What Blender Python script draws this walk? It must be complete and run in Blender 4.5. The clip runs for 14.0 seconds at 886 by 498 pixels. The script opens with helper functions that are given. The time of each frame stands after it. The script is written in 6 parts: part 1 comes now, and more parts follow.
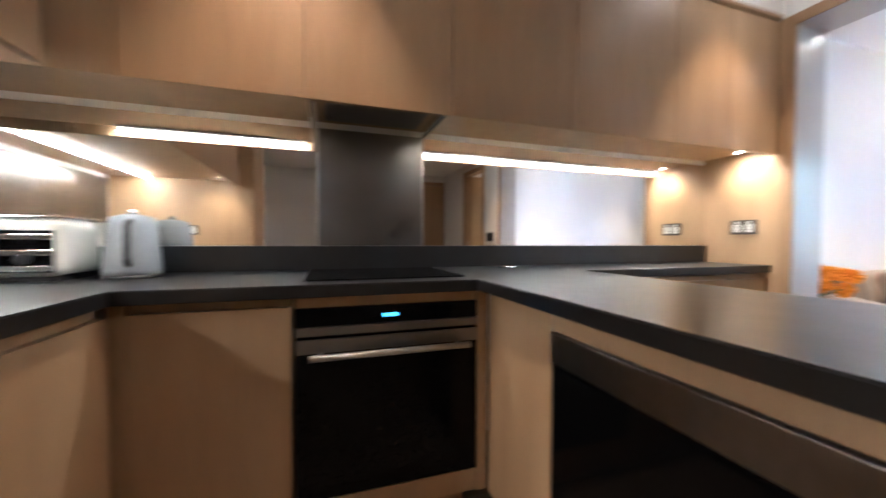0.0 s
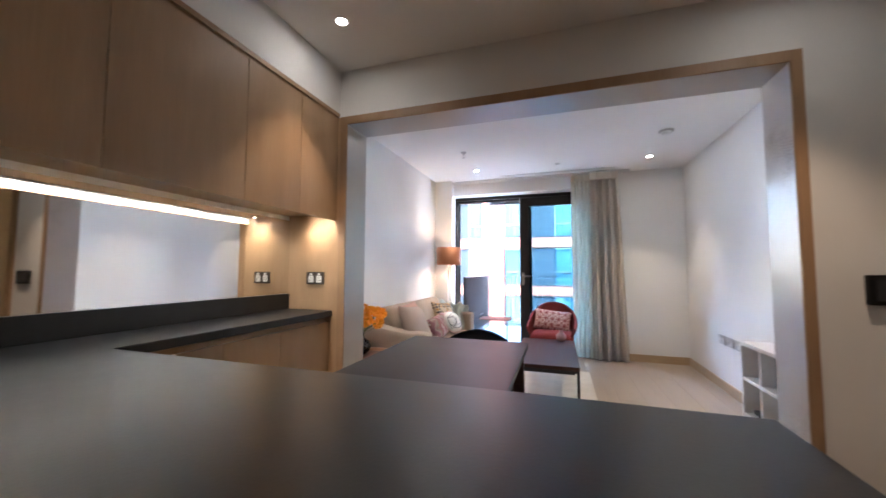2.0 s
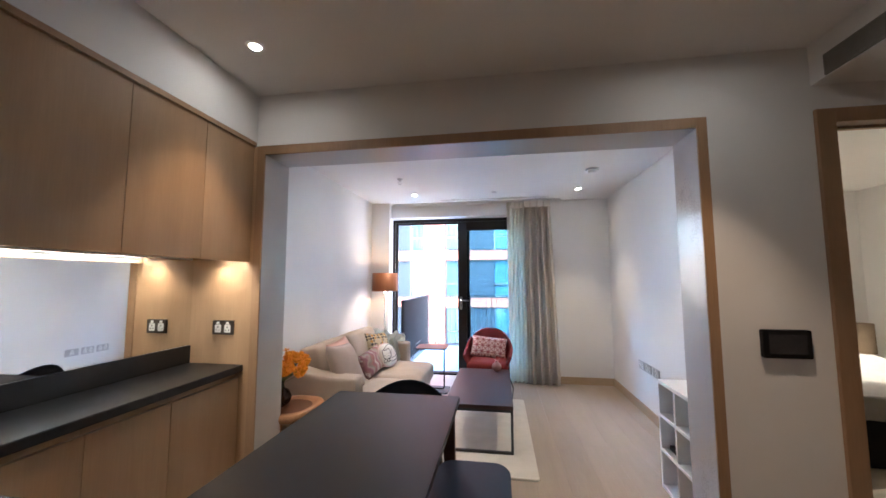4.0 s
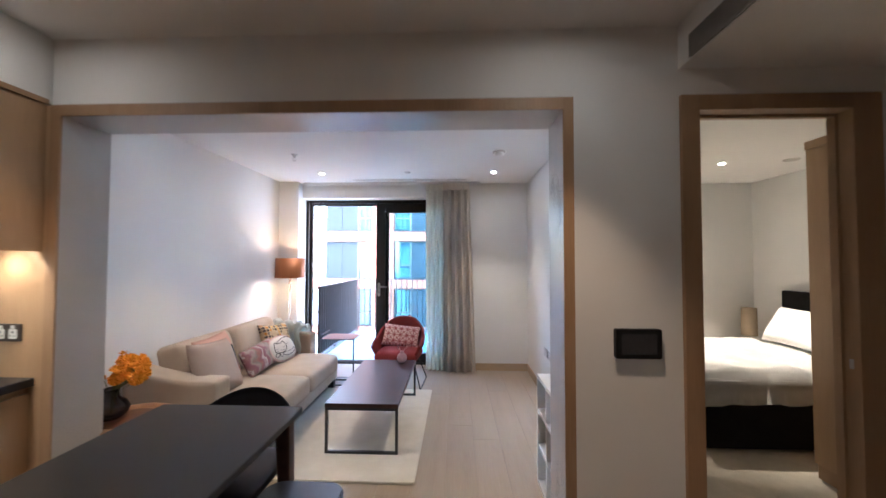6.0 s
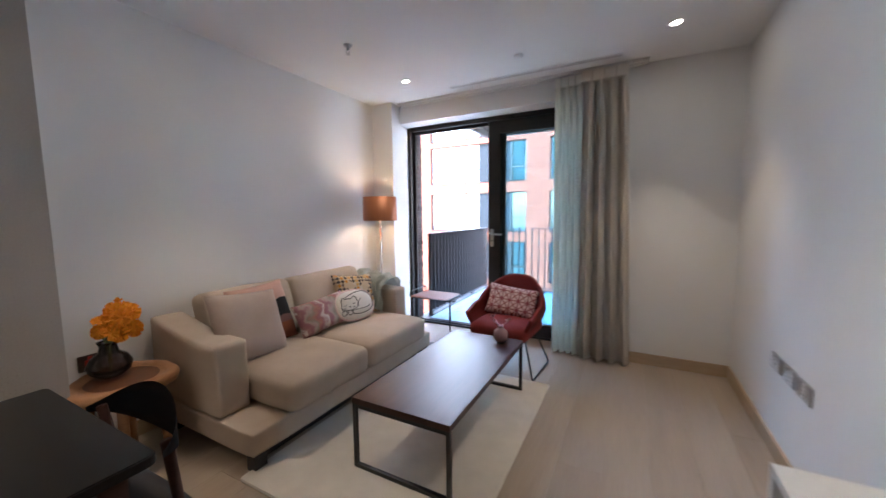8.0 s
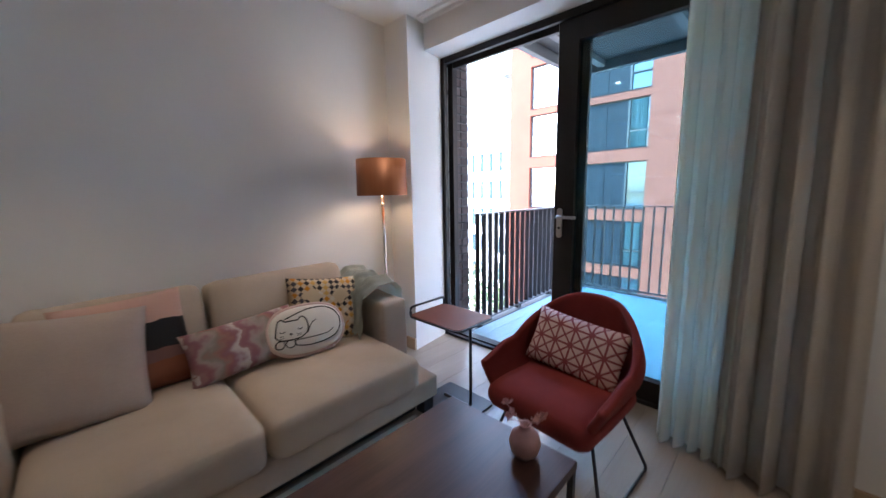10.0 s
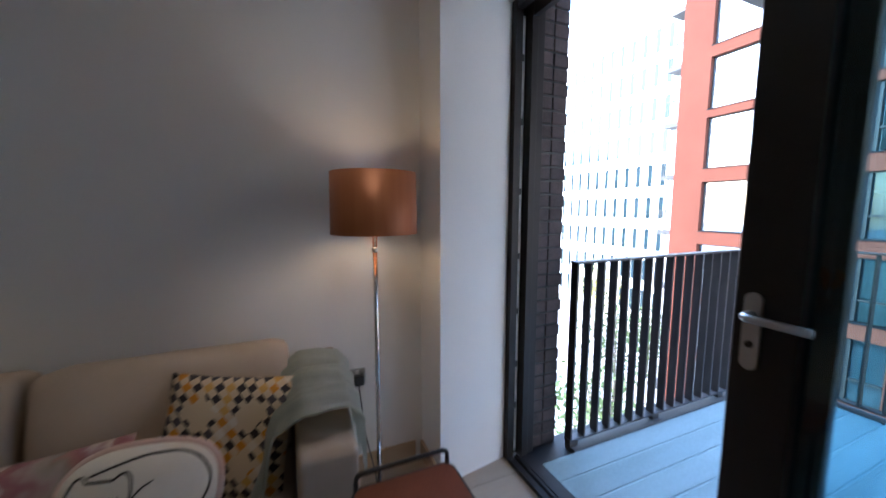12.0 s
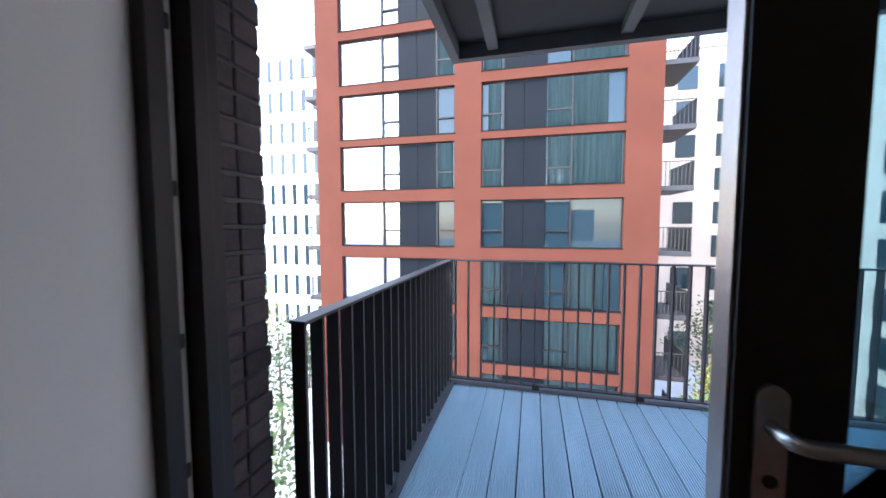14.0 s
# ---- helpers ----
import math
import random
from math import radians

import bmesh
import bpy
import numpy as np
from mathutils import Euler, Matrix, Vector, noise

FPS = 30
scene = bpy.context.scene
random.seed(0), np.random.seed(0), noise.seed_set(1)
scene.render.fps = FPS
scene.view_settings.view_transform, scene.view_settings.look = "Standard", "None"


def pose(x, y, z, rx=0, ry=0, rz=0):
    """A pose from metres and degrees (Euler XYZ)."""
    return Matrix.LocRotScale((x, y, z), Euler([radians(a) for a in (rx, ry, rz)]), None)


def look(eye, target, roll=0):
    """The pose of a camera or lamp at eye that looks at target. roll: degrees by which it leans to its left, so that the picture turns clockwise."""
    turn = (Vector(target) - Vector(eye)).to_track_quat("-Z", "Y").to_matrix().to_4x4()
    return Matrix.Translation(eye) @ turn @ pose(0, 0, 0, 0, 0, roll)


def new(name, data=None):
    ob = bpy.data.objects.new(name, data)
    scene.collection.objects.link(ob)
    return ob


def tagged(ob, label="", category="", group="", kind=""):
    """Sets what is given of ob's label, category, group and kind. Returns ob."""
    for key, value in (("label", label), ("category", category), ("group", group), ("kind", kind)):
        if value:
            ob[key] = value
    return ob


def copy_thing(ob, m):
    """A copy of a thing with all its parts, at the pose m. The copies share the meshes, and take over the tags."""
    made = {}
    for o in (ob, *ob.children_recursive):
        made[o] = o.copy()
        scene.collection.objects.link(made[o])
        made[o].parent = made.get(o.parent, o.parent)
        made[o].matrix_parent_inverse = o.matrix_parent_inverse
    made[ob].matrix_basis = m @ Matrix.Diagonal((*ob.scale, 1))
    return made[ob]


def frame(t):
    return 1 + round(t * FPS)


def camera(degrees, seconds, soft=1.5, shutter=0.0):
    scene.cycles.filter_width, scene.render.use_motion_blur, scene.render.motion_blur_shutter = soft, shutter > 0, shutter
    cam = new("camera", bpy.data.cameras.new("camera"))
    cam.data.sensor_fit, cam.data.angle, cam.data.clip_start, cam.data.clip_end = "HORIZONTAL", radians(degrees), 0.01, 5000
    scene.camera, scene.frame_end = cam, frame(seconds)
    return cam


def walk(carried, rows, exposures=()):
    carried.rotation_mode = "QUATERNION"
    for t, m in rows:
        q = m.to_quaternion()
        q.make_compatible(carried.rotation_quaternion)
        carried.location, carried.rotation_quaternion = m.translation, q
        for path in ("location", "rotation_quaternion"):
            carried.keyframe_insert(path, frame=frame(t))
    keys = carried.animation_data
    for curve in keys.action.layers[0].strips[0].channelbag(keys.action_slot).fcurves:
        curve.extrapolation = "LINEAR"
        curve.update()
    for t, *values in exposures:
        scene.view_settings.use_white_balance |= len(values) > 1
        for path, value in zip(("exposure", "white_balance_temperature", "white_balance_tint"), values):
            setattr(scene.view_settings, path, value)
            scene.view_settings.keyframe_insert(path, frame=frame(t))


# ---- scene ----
cam = camera(102.3, 14.0, shutter=0.5)
PATH = [
    (0, (1.743, -2.462, 1.036), (-0.156, -1.836, 0.99), 0.2),
    (0.5, (1.759, -2.325, 1.073), (0.163, -1.119, 1.057), -0.0),
    (1, (1.783, -2.231, 1.108), (0.561, -0.648, 1.112), -0.0),
    (1.5, (1.847, -2.173, 1.156), (0.928, -0.398, 1.204), 0.1),
    (2, (1.9, -2.176, 1.182), (1.28, -0.278, 1.303), 0.2),
    (4.5, (1.986, -2.036, 1.515), (1.763, -0.055, 1.684), 0.1),
    (5, (2.106, -2.066, 1.581), (2.009, -0.075, 1.742), 0.2),
    (5.5, (2.362, -1.983, 1.535), (2.285, 0.011, 1.673), 0.0),
    (6, (2.488, -1.743, 1.495), (2.412, 0.255, 1.554), 0.1),
    (6.5, (2.585, -1.396, 1.439), (2.374, 0.592, 1.401), -0.1),
    (7, (2.701, -1.058, 1.412), (2.151, 0.862, 1.298), -0.2),
    (7.5, (2.754, -0.679, 1.355), (2.101, 1.207, 1.225), -0.5),
    (8, (2.719, -0.34, 1.321), (1.79, 1.421, 1.129), -0.6),
    (10.3, (2.423, 1.378, 1.256), (0.975, 2.724, 0.951), -0.7),
    (10.5, (2.388, 1.538, 1.232), (0.888, 2.829, 0.943), -0.3),
    (11, (2.315, 1.854, 1.287), (0.705, 3.002, 0.985), -0.2),
    (11.5, (2.134, 2.128, 1.321), (0.33, 2.937, 1.018), 0.0),
    (12, (1.856, 2.325, 1.364), (0.032, 3.112, 1.141), 0.0),
    (12.5, (1.487, 2.449, 1.342), (-0.086, 3.674, 1.187), 0.0),
    (13, (1.286, 2.554, 1.355), (-0.13, 3.961, 1.234), 0.0),
    (13.5, (1.153, 2.68, 1.361), (0.374, 4.517, 1.23), 0.3),
    (14, (1.061, 2.814, 1.372), (0.574, 4.749, 1.241), -0.1),
]
EXPOSURES = [(0, 7.4, 5250, 10), (0.5, 7.15, 5150, 10), (1, 6.9, 5200, 10), (1.5, 6.75, 5300, 10), (2, 6.55, 5400, 10), (4.5, 6.46, 5350, 10), (6.5, 6.46, 5250, 10), (7, 6.26, 5200, 10), (7.5, 6.06, 5250, 10), (8, 5.75, 5600, 10), (10.5, 5.03, 5600, 10), (11, 4.8, 5700, 10), (11.5, 4.24, 5750, 10), (12, 4.12, 5500, 8), (12.5, 3.66, 5000, 5), (13, 3.28, 4900, 3), (13.5, 3.1, 5050, 7), (14, 3.22, 5850, 12)]
walk(cam, [(t, look(eye, target, roll)) for t, eye, target, roll in PATH], EXPOSURES)

# ---- world, sun, lamps, exposure ----
world = bpy.data.worlds.new("world")
scene.world = world
world.use_nodes = True
wn, wl = world.node_tree.nodes, world.node_tree.links
sky = wn.new("ShaderNodeTexSky")
sky.sky_type, sky.sun_disc = "NISHITA", False
SUN_EL, SUN_ROT = radians(48), radians(215)
sky.dust_density, sky.air_density = 1.3, 1.2
sky.sun_elevation, sky.sun_rotation = SUN_EL, SUN_ROT
wl.new(sky.outputs[0], wn["Background"].inputs[0])
wn["Background"].inputs[1].default_value = 0.15
sun = new("sun", bpy.data.lights.new("sun", "SUN"))
sun.data.energy, sun.data.angle, sun.data.color = 0.6, radians(0.5), (1.0, 0.95, 0.88)
sun_from = Vector((math.sin(SUN_ROT) * math.cos(SUN_EL), math.cos(SUN_ROT) * math.cos(SUN_EL), math.sin(SUN_EL)))
sun.matrix_world = look(sun_from * 60, (0, 0, 0))


def lamp_spot(name, x, y, z, watts, colour=(1.0, 0.75, 0.50), angle=110, blend=0.9, size=0.035):
    light = bpy.data.lights.new(name, "SPOT")
    light.energy, light.color, light.spot_size, light.spot_blend, light.shadow_soft_size = watts, colour, radians(angle), blend, size
    ob = new(name, light)
    ob.matrix_world = look((x, y, z), (x, y + 0.0001, z - 1))
    return ob


# ---- materials ----
def base_material(name, rough=0.6, metal=0.0, spec=0.5):
    m = bpy.data.materials.new(name)
    m.use_nodes = True
    b = m.node_tree.nodes["Principled BSDF"]
    b.inputs["Roughness"].default_value = rough
    b.inputs["Metallic"].default_value = metal
    b.inputs["Specular IOR Level"].default_value = spec
    return m, m.node_tree.nodes, m.node_tree.links, b


def mottled(name, c1, c2, scale=6.0, stretch=(1, 1, 1), rough=0.6, metal=0.0, bump=0.15, fine=60.0, fine_stretch=(1, 1, 1), spec=0.5,
            rough_var=0.1, per_object=0.0):
    """Two colours mixed by a large and a fine noise, with a fine bump; optional change from piece to piece."""
    m, n, l, b = base_material(name, rough, metal, spec)
    tc = n.new("ShaderNodeTexCoord")

    def noisy(sc, st, detail):
        mp = n.new("ShaderNodeMapping")
        mp.inputs["Scale"].default_value = st
        l.new(tc.outputs["Object"], mp.inputs["Vector"])
        if per_object:
            info = n.new("ShaderNodeObjectInfo")
            mul = n.new("ShaderNodeMath")
            mul.operation, mul.inputs[1].default_value = "MULTIPLY", 37.0
            l.new(info.outputs["Random"], mul.inputs[0])
            l.new(mul.outputs[0], mp.inputs["Location"])
        t = n.new("ShaderNodeTexNoise")
        t.inputs["Scale"].default_value, t.inputs["Detail"].default_value = sc, detail
        l.new(mp.outputs[0], t.inputs["Vector"])
        return t

    big, small = noisy(scale, stretch, 3), noisy(fine, fine_stretch, 4)
    add = n.new("ShaderNodeMath")
    add.operation = "MULTIPLY_ADD"
    add.inputs[1].default_value = 0.6
    l.new(big.outputs["Fac"], add.inputs[0])
    sc2 = n.new("ShaderNodeMath")
    sc2.operation, sc2.inputs[1].default_value = "MULTIPLY", 0.4
    l.new(small.outputs["Fac"], sc2.inputs[0])
    l.new(sc2.outputs[0], add.inputs[2])
    ramp = n.new("ShaderNodeValToRGB")
    ramp.color_ramp.elements[0].position, ramp.color_ramp.elements[1].position = 0.34, 0.66
    ramp.color_ramp.elements[0].color, ramp.color_ramp.elements[1].color = (*c1, 1), (*c2, 1)
    l.new(add.outputs[0], ramp.inputs[0])
    out = ramp.outputs[0]
    if per_object:
        info = n.new("ShaderNodeObjectInfo")
        rng = n.new("ShaderNodeMapRange")
        rng.inputs["To Min"].default_value, rng.inputs["To Max"].default_value = 1 - per_object, 1 + per_object
        l.new(info.outputs["Random"], rng.inputs["Value"])
        hsv = n.new("ShaderNodeHueSaturation")
        l.new(rng.outputs[0], hsv.inputs["Value"])
        l.new(out, hsv.inputs["Color"])
        out = hsv.outputs[0]
    l.new(out, b.inputs["Base Color"])
    rr = n.new("ShaderNodeMapRange")
    rr.inputs["To Min"].default_value, rr.inputs["To Max"].default_value = max(0.02, rough - rough_var), min(1, rough + rough_var)
    l.new(add.outputs[0], rr.inputs["Value"])
    l.new(rr.outputs[0], b.inputs["Roughness"])
    if bump:
        bp = n.new("ShaderNodeBump")
        bp.inputs["Strength"].default_value, bp.inputs["Distance"].default_value = bump, 0.003
        l.new(small.outputs["Fac"], bp.inputs["Height"])
        l.new(bp.outputs[0], b.inputs["Normal"])
    return m


def glow(name, colour, strength):
    m = bpy.data.materials.new(name)
    m.use_nodes = True
    b = m.node_tree.nodes["Principled BSDF"]
    b.inputs["Base Color"].default_value = (*colour, 1)
    b.inputs["Emission Color"].default_value = (*colour, 1)
    b.inputs["Emission Strength"].default_value = strength
    return m


def glass_material(name, tint, rough=0.0):
    """A thin pane: see-through with a Fresnel gloss."""
    m = bpy.data.materials.new(name)
    m.use_nodes = True
    n, l = m.node_tree.nodes, m.node_tree.links
    n.clear()
    out, mix, tr, gl, fr = (n.new("ShaderNode" + k) for k in ("OutputMaterial", "MixShader", "BsdfTransparent", "BsdfGlossy", "Fresnel"))
    tr.inputs[0].default_value = (*tint, 1)
    gl.inputs["Roughness"].default_value = rough
    fr.inputs[0].default_value = 1.45
    l.new(fr.outputs[0], mix.inputs[0])
    l.new(tr.outputs[0], mix.inputs[1])
    l.new(gl.outputs[0], mix.inputs[2])
    l.new(mix.outputs[0], out.inputs[0])
    return m


WALL = mottled("wall_paint", (0.76, 0.75, 0.73), (0.80, 0.79, 0.77), 2.0, rough=0.75, bump=0.05, fine=180)
CEIL = mottled("ceiling_paint", (0.79, 0.78, 0.76), (0.82, 0.81, 0.79), 2.0, rough=0.85, bump=0.04, fine=150)
LINING = mottled("painted_lining", (0.44, 0.415, 0.385), (0.50, 0.475, 0.445), 2.5, rough=0.30, bump=0.03, fine=120)
OAK = mottled("oak_veneer", (0.37, 0.238, 0.127), (0.44, 0.292, 0.163), 1.6, (6, 6, 0.9), 0.45, bump=0.06, fine=9.0, fine_stretch=(22, 22, 0.8), rough_var=0.06,
              per_object=0.035)
OAK_TRIM = mottled("oak_trim", (0.295, 0.180, 0.095), (0.38, 0.242, 0.135), 1.6, (6, 6, 0.9), 0.5, bump=0.06, fine=9.0, fine_stretch=(22, 22, 0.8))
SKIRT = mottled("oak_skirting", (0.40, 0.29, 0.18), (0.50, 0.37, 0.24), 1.4, (0.9, 0.9, 6), 0.5, bump=0.05, fine=9.0, fine_stretch=(1, 1, 20))
PLANK = mottled("floor_oak", (0.355, 0.288, 0.218), (0.42, 0.348, 0.272), 1.3, (7, 0.8, 1), 0.32, bump=0.03, fine=8.0, fine_stretch=(20, 0.9, 1), per_object=0.025,
                rough_var=0.08)
GAP = mottled("floor_joint", (0.34, 0.28, 0.22), (0.40, 0.335, 0.27), 5, rough=0.7)
GRANITE = mottled("black_granite", (0.004, 0.004, 0.0045), (0.011, 0.011, 0.012), 14, rough=0.34, bump=0.06, fine=120, rough_var=0.05, spec=0.62)
STEEL = mottled("brushed_steel", (0.20, 0.19, 0.185), (0.27, 0.26, 0.25), 3, (1, 1, 1), 0.30, 1.0, 0.05, 30, (1, 60, 1))
CHROME = mottled("chrome", (0.66, 0.66, 0.66), (0.74, 0.74, 0.74), 4, rough=0.12, metal=1.0, bump=0)
SATIN = mottled("satin_steel", (0.46, 0.45, 0.44), (0.54, 0.53, 0.52), 8, rough=0.36, metal=1.0, bump=0.03, fine=90)
BLACK_GLASS = mottled("black_glass", (0.002, 0.002, 0.0024), (0.004, 0.004, 0.0044), 3, rough=0.08, bump=0, rough_var=0.03, spec=0.10)
FRAME_DARK = mottled("bronze_frame", (0.014, 0.012, 0.0115), (0.023, 0.020, 0.019), 5, rough=0.45, spec=0.3, bump=0.05, fine=220)
BLACK_METAL = mottled("black_metal", (0.014, 0.014, 0.015), (0.026, 0.026, 0.027), 6, rough=0.45, bump=0.08, fine=200)
BALUSTER = mottled("rail_metal", (0.030, 0.026, 0.026), (0.048, 0.042, 0.041), 6, rough=0.5, bump=0.06, fine=150)
WHITE_PLASTIC = mottled("white_plastic", (0.72, 0.71, 0.69), (0.77, 0.76, 0.74), 6, rough=0.4, bump=0.02)
WHITE_LACQ = mottled("white_lacquer", (0.76, 0.76, 0.75), (0.81, 0.81, 0.80), 3, rough=0.38, bump=0.02)
BRONZE_PLATE = mottled("bronze_plate", (0.09, 0.075, 0.065), (0.13, 0.11, 0.095), 9, rough=0.35, metal=0.8, bump=0.03)
PANE = glass_material("window_glass", (0.64, 0.83, 0.89))
CLEAR_PANE = glass_material("clear_glass", (0.96, 0.975, 0.98))
LED = glow("led_strip_light", (1.0, 0.88, 0.70), 1.1)
GRILLE = mottled("grille_grey", (0.20, 0.18, 0.165), (0.25, 0.23, 0.21), 6, rough=0.5, bump=0.02)
SPOT_GLOW = glow("downlight_glow", (1.0, 0.86, 0.68), 3.0)
MIRROR, mn, ml, mb = base_material("mirror_glass", 0.02, 1.0)
mb.inputs["Base Color"].default_value = (0.88, 0.88, 0.86, 1)


# ---- mesh helpers ----
def mesh_object(name, bm, material, smooth=False):
    me = bpy.data.meshes.new(name)
    bm.to_mesh(me)
    bm.free()
    me.materials.append(material)
    if smooth:
        me.polygons.foreach_set("use_smooth", [True] * len(me.polygons))
    return new(name, me)


def part(name, bm, material, parent, label="", smooth=False):
    ob = mesh_object(name, bm, material, smooth)
    ob.parent = parent
    if label:
        ob["label"] = label
    return ob


def thing(name, x=0, y=0, z=0, rz=0, label="", category="", group="", kind=""):
    ob = new(name)
    ob.empty_display_size = 0.1
    ob.matrix_basis = pose(x, y, z, 0, 0, rz)
    return tagged(ob, label, category, group, kind)


def box(*spans, bevel=0.0, segments=2):
    """One or more boxes (x0, x1, y0, y1, z0, z1) in one bmesh."""
    bm = bmesh.new()
    for x0, x1, y0, y1, z0, z1 in spans:
        m = Matrix.LocRotScale(((x0 + x1) / 2, (y0 + y1) / 2, (z0 + z1) / 2), None, (x1 - x0, y1 - y0, z1 - z0))
        bmesh.ops.create_cube(bm, size=1, matrix=m)
    if bevel:
        bmesh.ops.bevel(bm, geom=bm.edges[:], offset=bevel, segments=segments, affect="EDGES", profile=0.6)
    return bm


def tube(points, radius, sides=8, closed=False):
    """A round bar along a line of points."""
    bm = bmesh.new()
    pts = [Vector(p) for p in points]
    rings = []
    k = len(pts)
    for i, p in enumerate(pts):
        a = pts[(i - 1) % k] if closed or i else p
        b = pts[(i + 1) % k] if closed or i < k - 1 else p
        d = (b - a).normalized()
        side = d.cross(Vector((0, 0, 1)))
        if side.length < 0.05:
            side = d.cross(Vector((0, 1, 0)))
        side.normalize()
        up = side.cross(d)
        rings.append([bm.verts.new(p + radius * (math.cos(2 * math.pi * j / sides) * side + math.sin(2 * math.pi * j / sides) * up)) for j in range(sides)])
    for i in range(k if closed else k - 1):
        r0, r1 = rings[i], rings[(i + 1) % k]
        for j in range(sides):
            bm.faces.new((r0[j], r0[(j + 1) % sides], r1[(j + 1) % sides], r1[j]))
    if not closed:
        bm.faces.new(rings[0][::-1])
        bm.faces.new(rings[-1])
    bmesh.ops.recalc_face_normals(bm, faces=bm.faces[:])
    return bm


def rounded_path(points, radius=0.03, steps=4):
    """The line of points with its corners rounded."""
    pts = [Vector(p) for p in points]
    out = [pts[0]]
    for a, b, c in zip(pts, pts[1:], pts[2:]):
        r = min(radius, (a - b).length / 2.1, (c - b).length / 2.1)
        p0, p1 = b + (a - b).normalized() * r, b + (c - b).normalized() * r
        for i in range(steps + 1):
            t = i / steps
            out.append((1 - t) ** 2 * p0 + 2 * t * (1 - t) * b + t ** 2 * p1)
    out.append(pts[-1])
    return out


def lathe(profile, sides=28, x=0, y=0):
    """A turned shape from (radius, height) pairs."""
    bm = bmesh.new()
    rings = []
    for r, z in profile:
        if r < 1e-5:
            rings.append([bm.verts.new((x, y, z))])
        else:
            rings.append([bm.verts.new((x + r * math.cos(2 * math.pi * j / sides), y + r * math.sin(2 * math.pi * j / sides), z)) for j in range(sides)])
    for a, b in zip(rings, rings[1:]):
        for j in range(sides):
            k = (j + 1) % sides
            if len(a) == 1 and len(b) > 1:
                bm.faces.new((a[0], b[k], b[j]))
            elif len(b) == 1 and len(a) > 1:
                bm.faces.new((a[j], a[k], b[0]))
            elif len(a) > 1:
                bm.faces.new((a[j], a[k], b[k], b[j]))
    bmesh.ops.recalc_face_normals(bm, faces=bm.faces[:])
    return bm


def structure(name, bm, material, label="", category=""):
    return tagged(mesh_object(name, bm, material), label, category or name.split("_")[0], kind="structure")


def prism(points, z0, z1, bevel=0.0):
    """An upright solid over a plan outline."""
    bm = bmesh.new()
    f = bm.faces.new([bm.verts.new((x, y, z0)) for x, y in points])
    up = bmesh.ops.extrude_face_region(bm, geom=[f])
    bmesh.ops.translate(bm, vec=(0, 0, z1 - z0), verts=[v for v in up["geom"] if isinstance(v, bmesh.types.BMVert)])
    bmesh.ops.recalc_face_normals(bm, faces=bm.faces[:])
    if bevel:
        bmesh.ops.bevel(bm, geom=bm.edges[:], offset=bevel, segments=2, affect="EDGES")
    return bm


# ---- large structure ----
LEFT, RIGHT = 0.10, 3.45          # living-room side walls
KCEIL, LCEIL = 2.63, 2.54         # ceilings of kitchen and living room
FAR = 2.955                        # inner face of the far wall
FACE = 3.36                       # inner face of the window frame
WIN0, WIN1, WTOP = 0.335, 2.45, 2.355
PORT0, PORT1, PTOP = 0.475, 3.0, 2.222   # clear opening between kitchen and living room
D0, D1, DTOP = 3.645, 4.345, 2.21        # bedroom doorway

structure("wall_kitchen_left", box((-0.2, -0.012, -4.4, 0.0, 0, 2.8)), WALL, "white painted kitchen wall behind the mirror splashback", "wall")
structure("wall_living_left", box((-0.1, LEFT, 0.237, FAR, 0, 2.8)), WALL, "plain white painted wall behind the sofa", "wall")
structure("wall_portal_left", box((-0.2, 0.43, 0.0, 0.237, 0, 2.8)), WALL, "white wall stub beside the wide opening", "wall")
structure("wall_portal_right", box((3.045, 3.6, 0.0, 0.237, 0, 2.8)), WALL, "white wall between wide opening and bedroom doorway", "wall")
structure("wall_portal_head", box((0.43, 3.045, 0.0, 0.237, 2.272, 2.8)), WALL, "white wall above the wide opening", "wall")
structure("wall_bedroom_door_head", box((3.6, 4.475, 0.0, 0.10, 2.265, 2.8)), WALL, "white wall above the bedroom doorway", "wall")
structure("wall_bedroom_door_side", box((4.475, 5.6, 0.0, 0.10, 0, 2.8)), WALL, "white wall beside the bedroom doorway", "wall")
structure("wall_living_right", box((RIGHT, 3.6, 0.237, 3.40, 0, 2.8)), WALL, "plain white painted living room wall", "wall")
structure("wall_far_nib", prism([(-0.1, 2.955), (0.366, 2.955), (0.302, FACE - 0.001), (-0.1, FACE - 0.001)], 0, 2.8), WALL, "white wall nib with a splayed reveal beside the balcony door", "wall")
structure("wall_far", box((WIN1, RIGHT, 3.147, 3.40, 0, 2.8), (0.302, WIN1, 3.147, FACE - 0.001, WTOP - 0.004, 2.8), (-0.1, WIN1 + 0.1, FACE, 3.52, WTOP + 0.002, 2.8), (-0.1, 0.298, FACE, 3.52, 0, WTOP)), WALL,
          "white wall around the balcony door", "wall")
structure("wall_kitchen_back", box((-0.2, 5.6, -4.4, -4.21, 0, 2.8)), WALL, "plain white wall behind the kitchen", "wall")
structure("wall_hall_right", box((5.6, 5.8, -4.6, -0.001, 0, 2.8)), WALL, "plain white hall wall", "wall")
structure("wall_bedroom_head", box((6.42, 6.6, 0.0, 3.75, 0, 2.8)), WALL, "white bedroom wall behind the headboard", "wall")
structure("wall_bedroom_far", box((3.6, 6.42, 3.147, 3.4, 0, 2.8)), WALL, "white far bedroom wall", "wall")
